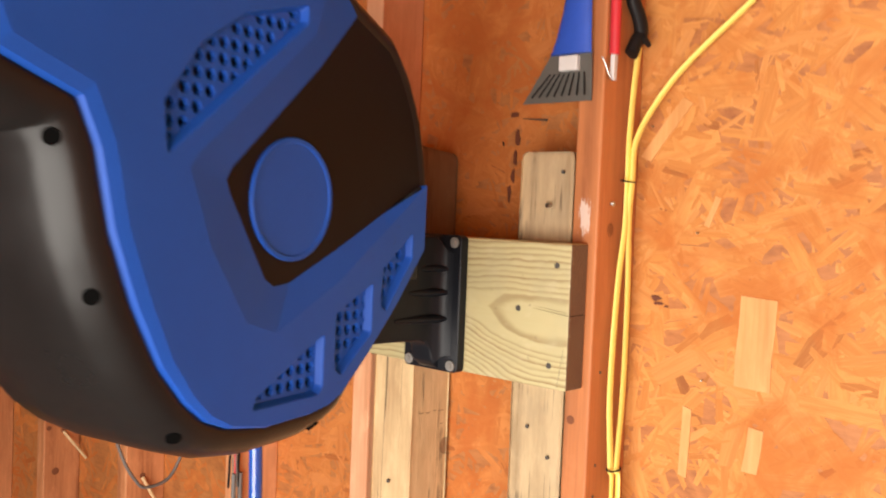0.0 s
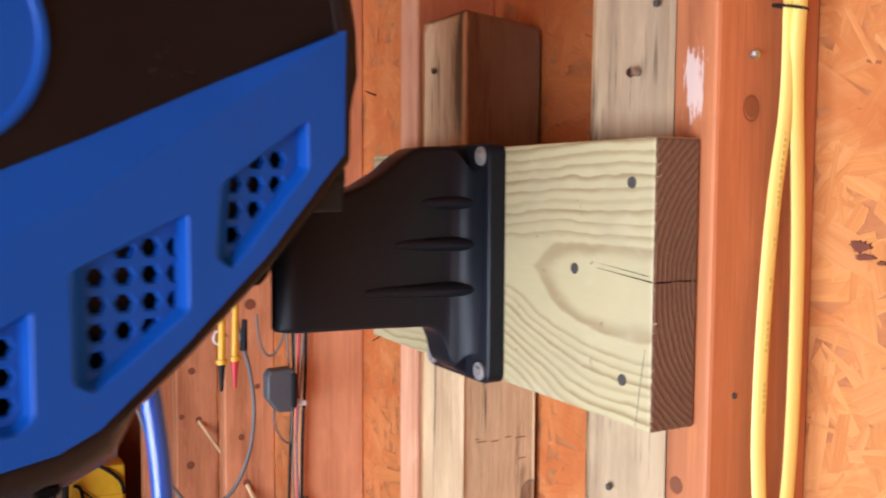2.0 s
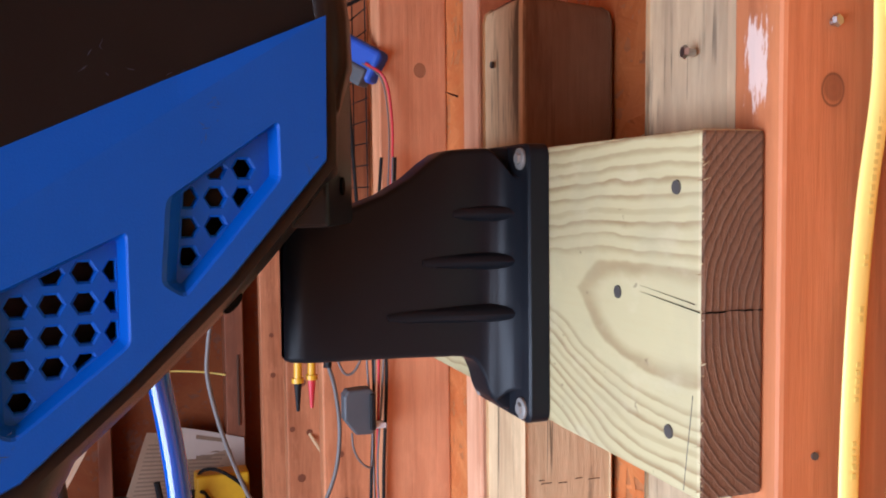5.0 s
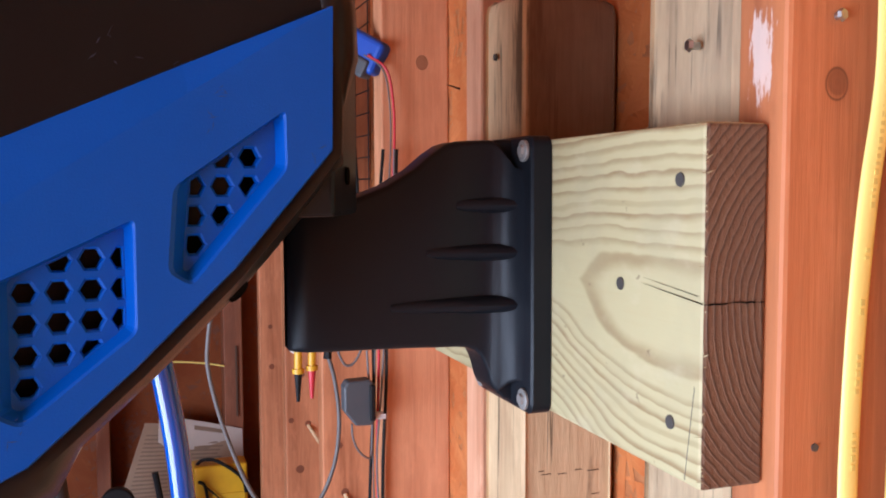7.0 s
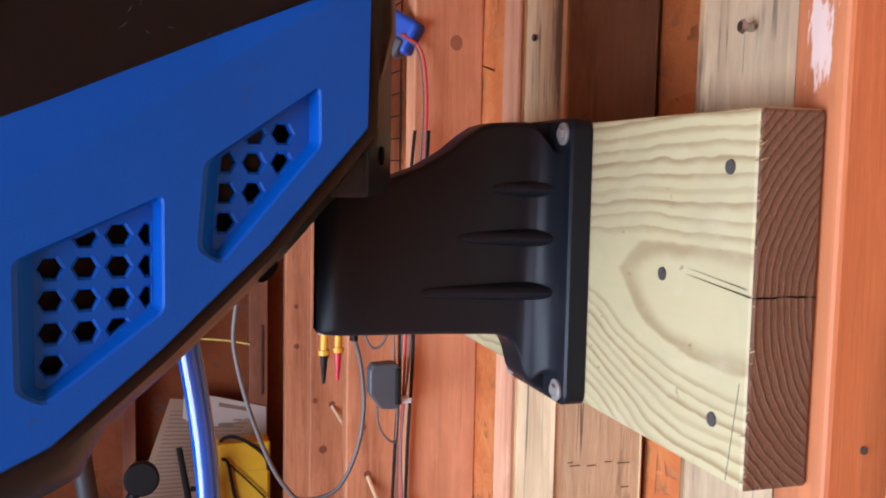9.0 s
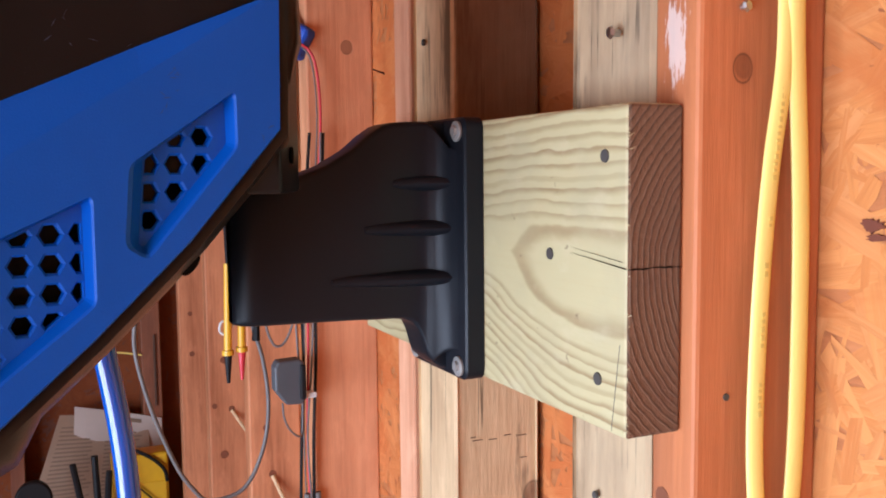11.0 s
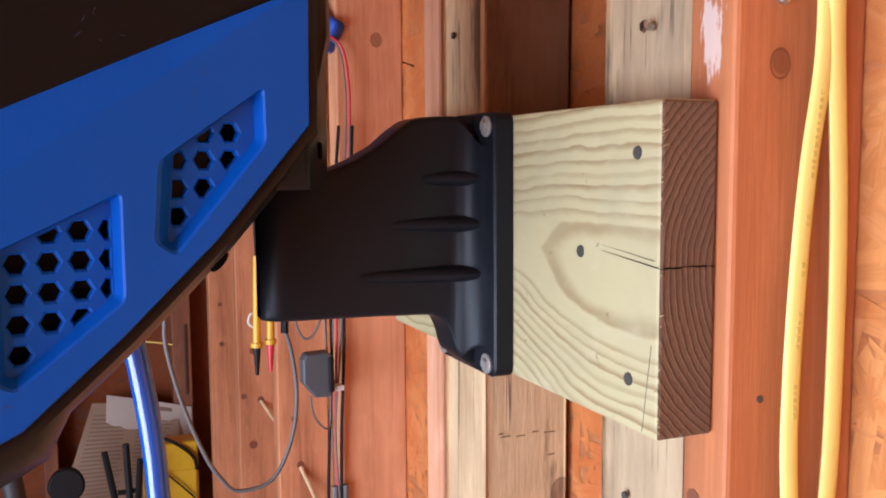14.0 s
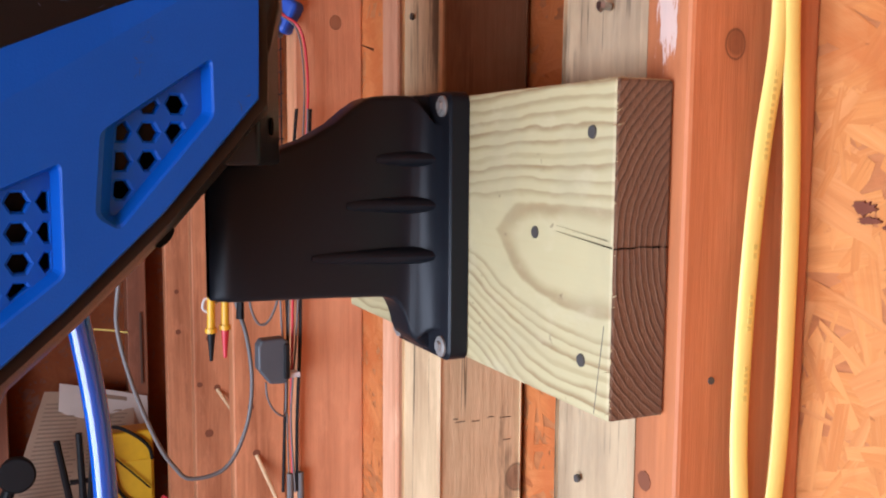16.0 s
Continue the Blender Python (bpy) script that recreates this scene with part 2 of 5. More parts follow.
def plain(name, color, rough=0.5, metal=0.0, amount=0.25):
    n = Nodes(name)
    co = n.coords()
    wide = n.noise(co, 40.0, 5.0, 0.6)
    fine = n.noise(co, 400.0, 2.0, 0.6)
    col = n.mix(n.math("MULTIPLY", wide, amount * 2), color, tuple(0.55 * c for c in color))
    return n.finish(col, n.math("ADD", n.math("MULTIPLY", wide, 0.2), rough - 0.1), fine, 0.15, 0.0005, metal)


def strand_board(name, dim=1.0, tint=(1.0, 0.70, 0.62), even=0.55):
    """Wood strands of a pressed board, each in its own tone, with its grain along its length."""
    n = Nodes(name)
    uv = n.add("TexCoord").outputs["UV"]
    tone = n.add("NewGeometry").outputs["Random Per Island"]
    st = n.vec("MULTIPLY", uv, (0.06, 1, 1))
    streak = n.noise(st, 420.0, 4.0, 0.6)
    band = n.noise(st, 95.0, 3.0, 0.6)
    col = n.ramp(tone, (0.0, (0.66, 0.290, 0.094)), (0.3, (0.60, 0.245, 0.073)), (0.55, (0.55, 0.208, 0.060)), (0.88, (0.64, 0.282, 0.098)), (0.965, (0.52, 0.188, 0.052)), (1.0, (0.26, 0.085, 0.033)))
    co = n.coords(False)
    wide = n.noise(co, 8.0, 5.0, 0.62, 0.8)
    col = n.mix(n.math("MULTIPLY", n.step(band, 0.40, 0.66), 0.50), col, (0.44, 0.155, 0.045))
    col = n.mix(n.math("MULTIPLY", n.step(streak, 0.48, 0.70), 0.28), col, (0.66, 0.32, 0.12))
    col = n.mix(n.math("MULTIPLY", n.step(wide, 0.46, 0.62), 0.70), col, (0.47, 0.135, 0.034))
    dots = n.noise(n.vec("MULTIPLY", co, (1, 0.5, 1)), 150.0, 3.0, 0.6)
    col = n.mix(n.math("MULTIPLY", n.step(dots, 0.71, 0.76), 0.6), col, (0.22, 0.070, 0.025))
    # values below 1.0 even out the strands and dim their colour
    if dim < 1.0:
        col = n.mix(even, col, (0.50, 0.18, 0.060))
        col = n.mix(1.0, col, tuple(dim * c for c in tint), "MULTIPLY")
    return n.finish(col, 0.72, n.math("ADD", streak, band), 0.6 * dim, 0.0012, spec=0.2)


def board_base(name, dim=1.0):
    n = Nodes(name)
    co = n.coords(False)
    a = n.noise(n.vec("MULTIPLY", co, (1, 0.2, 1)), 120.0, 5.0, 0.65, 0.6)
    b = n.noise(co, 24.0, 4.0, 0.6, 1.0)
    col = n.ramp(n.math("ADD", n.math("MULTIPLY", a, 0.5), n.math("MULTIPLY", b, 0.5)), (0.30, (0.27, 0.085, 0.028)), (0.5, (0.43, 0.150, 0.046)), (0.7, (0.52, 0.200, 0.066)))
    # values below 1.0 dim the board's colour
    if dim < 1.0:
        col = n.mix(1.0, col, (dim, dim * 0.75, dim * 0.65), "MULTIPLY")
    return n.finish(col, 0.6, a, 0.5, 0.002)


def concrete(name, color):
    n = Nodes(name)
    co = n.coords(False)
    a = n.noise(co, 3.0, 8.0, 0.65)
    b = n.noise(co, 120.0, 4.0, 0.6)
    return n.finish(n.mix(a, tuple(0.6 * c for c in color), tuple(1.3 * c for c in color)), 0.85, b, 0.4, 0.003)


def newsprint(name):
    n = Nodes(name)
    co = n.coords(False)
    wide = n.noise(co, 9.0, 4.0, 0.6)
    return n.finish(n.mix(wide, (0.27, 0.175, 0.112), (0.36, 0.248, 0.166)), 0.85, n.noise(co, 30.0, 3.0, 0.5), 0.3, 0.004)


PINK, RED = (0.54, 0.184, 0.066), (0.27, 0.078, 0.026)
M_STUD_NEAR = wood("fir_near_stud", PINK, RED, knots=((0.03, -0.011, 1.503, 0.0062),), stain=(0.52, 0.21, 0.09), smear=(0.0, 0.006, 1.516, 0.019))
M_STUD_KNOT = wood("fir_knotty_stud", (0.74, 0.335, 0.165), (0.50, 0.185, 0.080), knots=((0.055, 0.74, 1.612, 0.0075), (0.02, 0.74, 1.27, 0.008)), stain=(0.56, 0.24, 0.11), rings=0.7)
M_STUD_PALE = wood("pale_fir_stud", (0.78, 0.40, 0.235), (0.54, 0.225, 0.11), stain=(0.66, 0.32, 0.18))
M_STUD = wood("fir_stud", (0.62, 0.250, 0.110), RED, stain=(0.42, 0.145, 0.056))
M_GREY = wood("weathered_grey_wood", (0.53, 0.385, 0.225), (0.29, 0.190, 0.105), grain=(1, 1, 0.10), weather=0.5, stain=(0.36, 0.270, 0.175), rough=0.8)
M_POST = wood("weathered_post_wood", (0.72, 0.510, 0.285), (0.44, 0.270, 0.140), grain=(1, 1, 0.10), weather=0.35, stain=(0.50, 0.335, 0.18), rough=0.78, knots=((0.082, 0.302, 1.150, 0.011),), upper_brown=(1.42, (0.135, 0.050, 0.019)))
M_STRAND, M_OSB = strand_board("pressed_strands"), board_base("pressed_board")
M_FLAKE = wood("pale_wood_flake", (0.70, 0.345, 0.130), (0.50, 0.205, 0.062), stain=(0.58, 0.255, 0.085), rings=0.9)
# end wall board with the dark corner's shade put into its colour
M_OSB_SHADED = board_base("shaded_pressed_board", 0.34)
# strands for the stud bays: red bounce light between timbers put into the colour
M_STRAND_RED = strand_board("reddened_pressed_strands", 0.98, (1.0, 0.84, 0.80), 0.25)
# end wall strands and studs, darkened in colour for the same corner shade
M_STRAND_SHADED = strand_board("shaded_pressed_strands", 0.38)
M_STUD_SHADED = wood("shaded_fir_stud", (0.25, 0.082, 0.034), (0.15, 0.044, 0.018), stain=(0.18, 0.058, 0.024))
M_PINE, M_PINE_END = pine_face("treated_pine_face"), pine_end("pine_end_grain")
M_BLUE = plastic("blue_moulded_plastic", (0.0017, 0.083, 0.450), 0.44, 0.30, 0.12, 0.22)
M_BLACK = plastic("black_moulded_plastic", (0.0095, 0.0085, 0.0085), 0.30, 0.30, 0.12, 0.26)
M_BAND = plastic("matt_black_plastic", (0.010, 0.0078, 0.0072), 0.50, 0.30, 0.35, 0.12)
M_BRACKET = plastic("black_bracket_plastic", (0.0098, 0.0114, 0.0152), 0.34, 0.22, 0.0, 0.18)
M_DARK = plain("dark_recess", (0.002, 0.002, 0.002), 0.95)
M_DARK.node_tree.nodes["Principled BSDF"].inputs["Specular IOR Level"].default_value = 0.05
M_STEEL = plain("zinc_steel", (0.55, 0.54, 0.52), 0.32, 1.0)
M_DULL = plain("dull_grey_steel", (0.10, 0.088, 0.078), 0.6, 0.3)
M_ZINC = plain("dull_zinc", (0.36, 0.345, 0.32), 0.5, 0.35)
M_HOSE = plain("glossy_blue_hose", (0.0015, 0.080, 0.40), 0.22, 0.0, 0.1)
M_HOSE.node_tree.nodes["Principled BSDF"].inputs["Specular IOR Level"].default_value = 0.0
M_HOSE.node_tree.nodes["Principled BSDF"].inputs["Coat Weight"].default_value = 1.0
M_HOSE.node_tree.nodes["Principled BSDF"].inputs["Coat IOR"].default_value = 1.7
M_HOSE.node_tree.nodes["Principled BSDF"].inputs["Coat Roughness"].default_value = 0.06
M_YELLOW = plain("yellow_cable_sheath", (0.93, 0.76, 0.21), 0.38, 0.0, 0.05)
M_PRINT = plain("cable_print", (0.80, 0.63, 0.15), 0.6)
M_GREYCABLE = plain("grey_cable", (0.16, 0.145, 0.135), 0.5)
M_BLACKWIRE = plain("black_rubber", (0.012, 0.0115, 0.012), 0.5)
M_BLACKWIRE.node_tree.nodes["Principled BSDF"].inputs["Specular IOR Level"].default_value = 0.2
M_REDWIRE = plain("red_insulation", (0.66, 0.035, 0.050), 0.4)
M_PIPE = plain("dark_grey_pipe", (0.030, 0.027, 0.027), 0.55)
M_PROBE = plain("yellow_probe_plastic", (0.78, 0.43, 0.02), 0.4)
M_METERBLUE = plain("blue_rubber", (0.012, 0.085, 0.50), 0.5)
M_ADAPTOR = plain("charcoal_plastic", (0.085, 0.092, 0.10), 0.5)
M_WHITE = plain("white_metal", (0.72, 0.70, 0.68), 0.4)
M_PAPER, M_INK = newsprint("aged_newsprint"), plain("faded_print", (0.245, 0.162, 0.108), 0.9)
M_SHEET = plain("white_paper", (0.50, 0.42, 0.36), 0.8, 0.0, 0.1)
M_TIN = plain("yellow_plastic_case", (0.78, 0.42, 0.012), 0.45)
M_PALE = wood("pale_lath", (0.74, 0.55, 0.38), (0.48, 0.30, 0.17), stain=(0.6, 0.4, 0.25))
M_CONCRETE, M_GROUND = concrete("concrete_slab", (0.30, 0.28, 0.26)), concrete("gravel_ground", (0.22, 0.20, 0.16))
M_BLADE = plain("grey_scraper_blade", (0.15, 0.14, 0.125), 0.45, 0.3)
M_SCUFF = plain("grey_scuff", (0.045, 0.06, 0.11), 0.7)
M_KNOT = plain("dark_red_knot", (0.19, 0.048, 0.020), 0.7, 0.0, 0.5)
M_STEELRUST = plain("rusty_nail", (0.13, 0.07, 0.045), 0.7, 0.5)
M_STAMP = plain("faded_stamp_ink", (0.24, 0.145, 0.08), 0.8)
M_STUDKNOT = plain("brown_stud_knot", (0.22, 0.068, 0.028), 0.8)

# ---- mesh helpers ----


def mesh_of(name, bm, material, smooth=False):
    me = bpy.data.meshes.new(name)
    bmesh.ops.recalc_face_normals(bm, faces=bm.faces)
    bm.to_mesh(me)
    bm.free()
    for m in material if isinstance(material, (list, tuple)) else [material]:
        me.materials.append(m)
    if smooth:
        me.shade_smooth()
        me.set_sharp_from_angle(angle=radians(9 if name == "side_cover" else 38))
    return me


def solid(name, bm, material, smooth=False, bevel=0.0, segments=2):
    """A top-level mesh object."""
    ob = new(name, mesh_of(name, bm, material, smooth))
    if bevel:
        mod = ob.modifiers.new("bevel", "BEVEL")
        mod.width, mod.segments, mod.limit_method, mod.angle_limit = bevel, segments, "ANGLE", radians(40)
    return ob


def part(name, bm, material, parent, label="", smooth=False, bevel=0.0, segments=2):
    """One mesh object under a thing or a part, in the thing's own coordinates."""
    ob = solid(name, bm, material, smooth, bevel, segments)
    ob.parent = parent
    return tagged(ob, label)


def box(lo, hi, bm=None):
    bm = bm or bmesh.new()
    made = bmesh.ops.create_cube(bm, size=1.0)["verts"]
    bmesh.ops.scale(bm, vec=[h - l for l, h in zip(lo, hi)], verts=made)
    bmesh.ops.translate(bm, vec=[(l + h) / 2 for l, h in zip(lo, hi)], verts=made)
    return bm


def rod(a, b, r1, r2=None, n=12, bm=None):
    """A straight rod or cone from a to b."""
    bm = bm or bmesh.new()
    a, b = Vector(a), Vector(b)
    m = Matrix.Translation((a + b) / 2) @ (b - a).to_track_quat("Z", "Y").to_matrix().to_4x4()
    bmesh.ops.create_cone(bm, cap_ends=True, segments=n, radius1=r1, radius2=r1 if r2 is None else r2, depth=(b - a).length, matrix=m)
    return bm


def smooth_path(pts, per=6):
    pts = [Vector(p) for p in pts]
    pts = [2 * pts[0] - pts[1]] + pts + [2 * pts[-1] - pts[-2]]
    out = []
    for p0, p1, p2, p3 in zip(pts, pts[1:], pts[2:], pts[3:]):
        for i in range(per):
            t = i / per
            out.append(0.5 * (2 * p1 + (p2 - p0) * t + (2 * p0 - 5 * p1 + 4 * p2 - p3) * t * t + (3 * p1 - p0 - 3 * p2 + p3) * t ** 3))
    return out + [pts[-2]]


def tube(pts, r, n=8, per=6, flat=1.0, across=(1, 0, 0), bm=None, raw=False):
    """A cable swept along a smooth path; flat below 1 makes it a ribbon that is wide along `across`."""
    bm = bm or bmesh.new()
    path = [Vector(p) for p in pts] if raw else smooth_path(pts, per)
    side, rings = Vector(across).normalized(), []
    for i, p in enumerate(path):
        way = (path[min(i + 1, len(path) - 1)] - path[max(i - 1, 0)]).normalized()
        s = side - way * side.dot(way)
        s = s.normalized() if s.length > 0.05 else way.orthogonal().normalized()
        side = s
        u = way.cross(s)
        rings.append([bm.verts.new(p + s * r * math.cos(2 * math.pi * k / n) + u * r * flat * math.sin(2 * math.pi * k / n)) for k in range(n)])
    for a, b in zip(rings, rings[1:]):
        for k in range(n):
            bm.faces.new((a[k], a[(k + 1) % n], b[(k + 1) % n], b[k]))
    bm.faces.new(rings[0][::-1])
    bm.faces.new(rings[-1])
    return bm


def loft(loops, caps=(True, True), bm=None):
    bm = bm or bmesh.new()
    rings = [[bm.verts.new(p) for p in loop] for loop in loops]
    for a, b in zip(rings, rings[1:]):
        for k in range(len(a)):
            bm.faces.new((a[k], a[(k + 1) % len(a)], b[(k + 1) % len(a)], b[k]))
    if caps[0]:
        bm.faces.new(rings[0][::-1])
    if caps[1]:
        bm.faces.new(rings[-1])
    return bm


def thing(name, m=None):
    ob = new(name)
    ob.empty_display_size = 0.05
    if m is not None:
        ob.matrix_world = m
    return ob


# ---- the shed: floor, ceiling, walls ----
WEST, SOUTH, NORTH, TOP = -2.5, -2.4, 2.45, 2.35
OSB_X = 0.0925

tagged(solid("ground", box((-400, -400, -0.25), (400, 400, -0.12)), M_GROUND), "dry gravel ground outside the shed", "ground", kind="structure")
tagged(solid("floor", box((WEST - 0.1, SOUTH - 0.1, -0.12), (0.2, NORTH + 0.1, 0.0)), M_CONCRETE), "grey concrete slab floor of the shed", "floor", kind="structure")
tagged(solid("ceiling", box((WEST - 0.1, SOUTH - 0.1, TOP), (0.2, NORTH + 0.1, TOP + 0.02)), M_OSB), "pressed strand board roof lining", "ceiling", kind="structure")


def strands(name, count, origin, along, up, out, spans, parent, seed, material=None):
    """Thousands of thin pressed strands that lie over one another on a board's face."""
    rnd = np.random.RandomState(seed)
    verts, faces, uvs = [], [], []
    origin, along, up, out = (np.array(v, float) for v in (origin, along, up, out))
    for i in range(count):
        a0, a1, b0, b1 = spans
        ca, cb = rnd.uniform(a0, a1), rnd.uniform(b0, b1)
        if rnd.rand() < 0.16:
            length, width = rnd.uniform(0.05, 0.105), rnd.uniform(0.014, 0.030)
        else:
            length, width = rnd.uniform(0.018, 0.070), rnd.uniform(0.003, 0.013)
        ang = rnd.normal(0.0, 0.75) + (math.pi / 2 if rnd.rand() < 0.3 else 0.0)
        c, s = math.cos(ang), math.sin(ang)
        h = rnd.uniform(0.0003, 0.0007)
        t1, t2 = rnd.normal(0, 0.002), rnd.normal(0, 0.005)
        pts = [(-length / 2, -width / 2 * rnd.uniform(0.3, 1)), (-length * 0.1, -width / 2 * rnd.uniform(0.8, 1.1)), (length / 2 * rnd.uniform(0.8, 1), -width / 2 * rnd.uniform(0.4, 1)),
               (length / 2, width / 2 * rnd.uniform(0.3, 1)), (length * 0.1, width / 2 * rnd.uniform(0.8, 1.1)), (-length / 2 * rnd.uniform(0.8, 1), width / 2 * rnd.uniform(0.4, 1))]
        base, ou = len(verts), rnd.uniform(0, 40)
        for x, y in pts:
            verts.append(origin + along * (ca + c * x - s * y) + up * (cb + s * x + c * y) + out * (h + t1 * x + t2 * y))
            uvs += [x + ou, y + ou * 0.37]
        faces.append(tuple(range(base, base + 6)))
    me = bpy.data.meshes.new(name)
    me.from_pydata([tuple(v) for v in verts], [], faces)
    me.uv_layers.new(name="UVMap").data.foreach_set("uv", uvs)
    me.materials.append(material or M_STRAND)
    ob = new(name, me)
    ob.parent = parent
    return tagged(ob, "pressed orange wood strands", kind="stuff")


wall_east = tagged(solid("wall_east", box((OSB_X, SOUTH - 0.1, 0.0), (OSB_X + 0.02, NORTH + 0.1, TOP)), M_OSB), "orange strand board wall with bare fir studs", "wall", kind="structure")
strands("strands", 6400, (OSB_X, 0, 0), (0, 1, 0), (0, 0, 1), (-1, 0, 0), (-0.95, 0.02, 0.75, 2.05), wall_east, 3)
# redder copies inside the bays, with the bounced light in their colour
strands("strands", 4400, (OSB_X, 0, 0), (0, 1, 0), (0, 0, 1), (-1, 0, 0), (0.03, 0.78, 0.75, 2.05), wall_east, 6, M_STRAND_RED)
strands("strands", 2600, (OSB_X, 0, 0), (0, 1, 0), (0, 0, 1), (-1, 0, 0), (0.78, 2.4, 0.45, 1.85), wall_east, 4, M_STRAND_RED)


def stud(lo, hi, material, parent):
    return part("stud", box(lo, hi), material, parent, bevel=0.0028, segments=2)


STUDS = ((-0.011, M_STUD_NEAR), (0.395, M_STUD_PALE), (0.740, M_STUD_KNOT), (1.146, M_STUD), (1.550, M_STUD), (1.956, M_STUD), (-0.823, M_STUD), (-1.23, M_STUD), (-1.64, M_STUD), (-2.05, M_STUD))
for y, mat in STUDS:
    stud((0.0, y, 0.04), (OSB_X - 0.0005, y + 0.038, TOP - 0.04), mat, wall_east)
part("bottom_plate", box((0.0, SOUTH, 0.0), (OSB_X - 0.0005, NORTH, 0.0395)), M_STUD, wall_east, bevel=0.002)
part("top_plate", box((0.0, SOUTH, TOP - 0.0395), (OSB_X - 0.0005, NORTH, TOP)), M_STUD, wall_east, bevel=0.002)

# its materials carry the corner's shade in their base colours
wall_north = tagged(solid("wall_north", box((WEST, NORTH, 0.0), (OSB_X, NORTH + 0.02, TOP)), M_OSB_SHADED), "orange strand board end wall with fir studs", "wall", kind="structure")
strands("strands", 6500, (0, NORTH, 0), (1, 0, 0), (0, 0, 1), (0, -1, 0), (-0.95, 0.07, 0.35, 1.6), wall_north, 5, M_STRAND_SHADED)
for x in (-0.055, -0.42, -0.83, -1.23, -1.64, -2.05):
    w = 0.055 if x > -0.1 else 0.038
    part("stud", box((x, NORTH - 0.09, 0.0), (x + w, NORTH - 0.0005, TOP)), M_STUD_SHADED, wall_north, bevel=0.0028)

wall_south = tagged(solid("wall_south", box((WEST, SOUTH - 0.02, 0.0), (OSB_X, SOUTH, TOP)), M_OSB), "orange strand board wall behind the viewer", "wall", kind="structure")
bm = box((WEST - 0.02, SOUTH, 0.0), (WEST, -2.32, TOP))
box((WEST - 0.02, 0.56, 0.0), (WEST, NORTH, TOP), bm)
box((WEST - 0.02, -2.32, 1.57), (WEST, 0.56, TOP), bm)
wall_west = tagged(solid("wall_west", bm, M_OSB), "strand board wall with a wide open doorway", "wall", kind="structure")

# ---- old timbers beside the studs ----


def timber(name, lo, hi, material, label, chamfer=0.005, sag=0.0):
    """A sawn timber with a worn, chamfered upper end and slightly uneven sides."""
    x0, y0, z0 = lo
    x1, y1, z1 = hi
    cx, cy = (x0 + x1) / 2, (y0 + y1) / 2
    loops = []
    rows = [z0 + (z1 - z0) * i / 14 for i in range(14)] + [z1 - 0.012, z1 - 0.004, z1]
    for i, z in enumerate(rows):
        k = 1.0 if z < z1 - 0.011 else (0.965 if z < z1 - 0.003 else 0.86)
        j = [0.0012 * noise.noise(Vector((7 * z + 3 * c, cy * 9, c))) for c in range(8)]
        corners = []
        for c, (sx, sy) in enumerate(((-1, -1), (1, -1), (1, 1), (-1, 1))):
            hx, hy = (x1 - x0) / 2 * k, (y1 - y0) / 2 * k
            d = chamfer
            a, b = (cx + sx * (hx - d), cy + sy * hy), (cx + sx * hx, cy + sy * (hy - d))
            pair = (a, b) if sx * sy > 0 else (b, a)
            for p in (pair if c % 2 == 0 else pair):
                corners.append((p[0] + j[c], p[1] + j[c + 4], z + sag * (p[0] - cx)))
        loops.append(corners)
    bm = loft(loops)
    ob = solid(name, bm, material, smooth=True)
    return tagged(ob, label, "timber")


grey = timber("weathered_board", (0.0008, 0.0305, 0.0), (0.037, 0.1155, 1.602), M_GREY, "weathered grey sawn board nailed beside a stud", 0.003)
post = timber("old_post", (0.001, 0.302, 0.0), (0.0868, 0.386, 1.612), M_POST, "old weathered brown post with worn rounded top", 0.0025, sag=-0.10)


def bolt(name, at, way, r, length, material, parent, label=""):
    at, way = Vector(at), Vector(way).normalized()
    bm = rod(at, at + way * length, r * 0.55, n=10)
    rod(at + way * length, at + way * (length + r * 0.5), r, r * 0.75, 6, bm)
    return part(name, bm, material, parent, label, smooth=True)


bolt("bolt", (0.001, 0.063, 1.531), (-1, 0.1, 0.05), 0.0042, 0.0055, M_STEEL, grey, "steel hex bolt head")
for y, z in ((0.085, 1.345 - 0.11), (0.05, 1.20), (0.045, 1.575)):
    part("nail_head", rod((0.0012, y, z), (-0.0008, y, z), 0.0026, n=10), M_DULL, grey)
for y, z in ((0.36, 1.565), (0.345, 1.10), (0.35, 1.03)):
    part("nail_head", rod((0.0012, y, z), (-0.0008, y, z), 0.003, n=10), M_DULL, post)

# ---- the mounting plank ----
FACE = -0.038
plank = thing("mounting_plank")
tagged(plank, "pale yellow treated pine plank screwed across the studs", "plank")
bm = box((FACE, 0.0, 1.300), (-0.0008, 0.418, 1.484))
for f in bm.faces:
    f.material_index = 1 if abs(f.normal.y) > 0.9 else 0
part("board", bm, [M_PINE, M_PINE_END], plank, bevel=0.0022, segments=2)
for y, z, tilt in ((0.021, 1.456, 0.3), (0.079, 1.397, 0.1), (0.027, 1.329, 0.2), (0.39, 1.455, 0), (0.39, 1.33, 0)):
    bm = rod((FACE + 0.001, y, z), (FACE - 0.0009, y, z), 0.0042, 0.0036, 14)
    part("nail_head", bm, M_DULL, plank, "dull countersunk nail head", smooth=True)
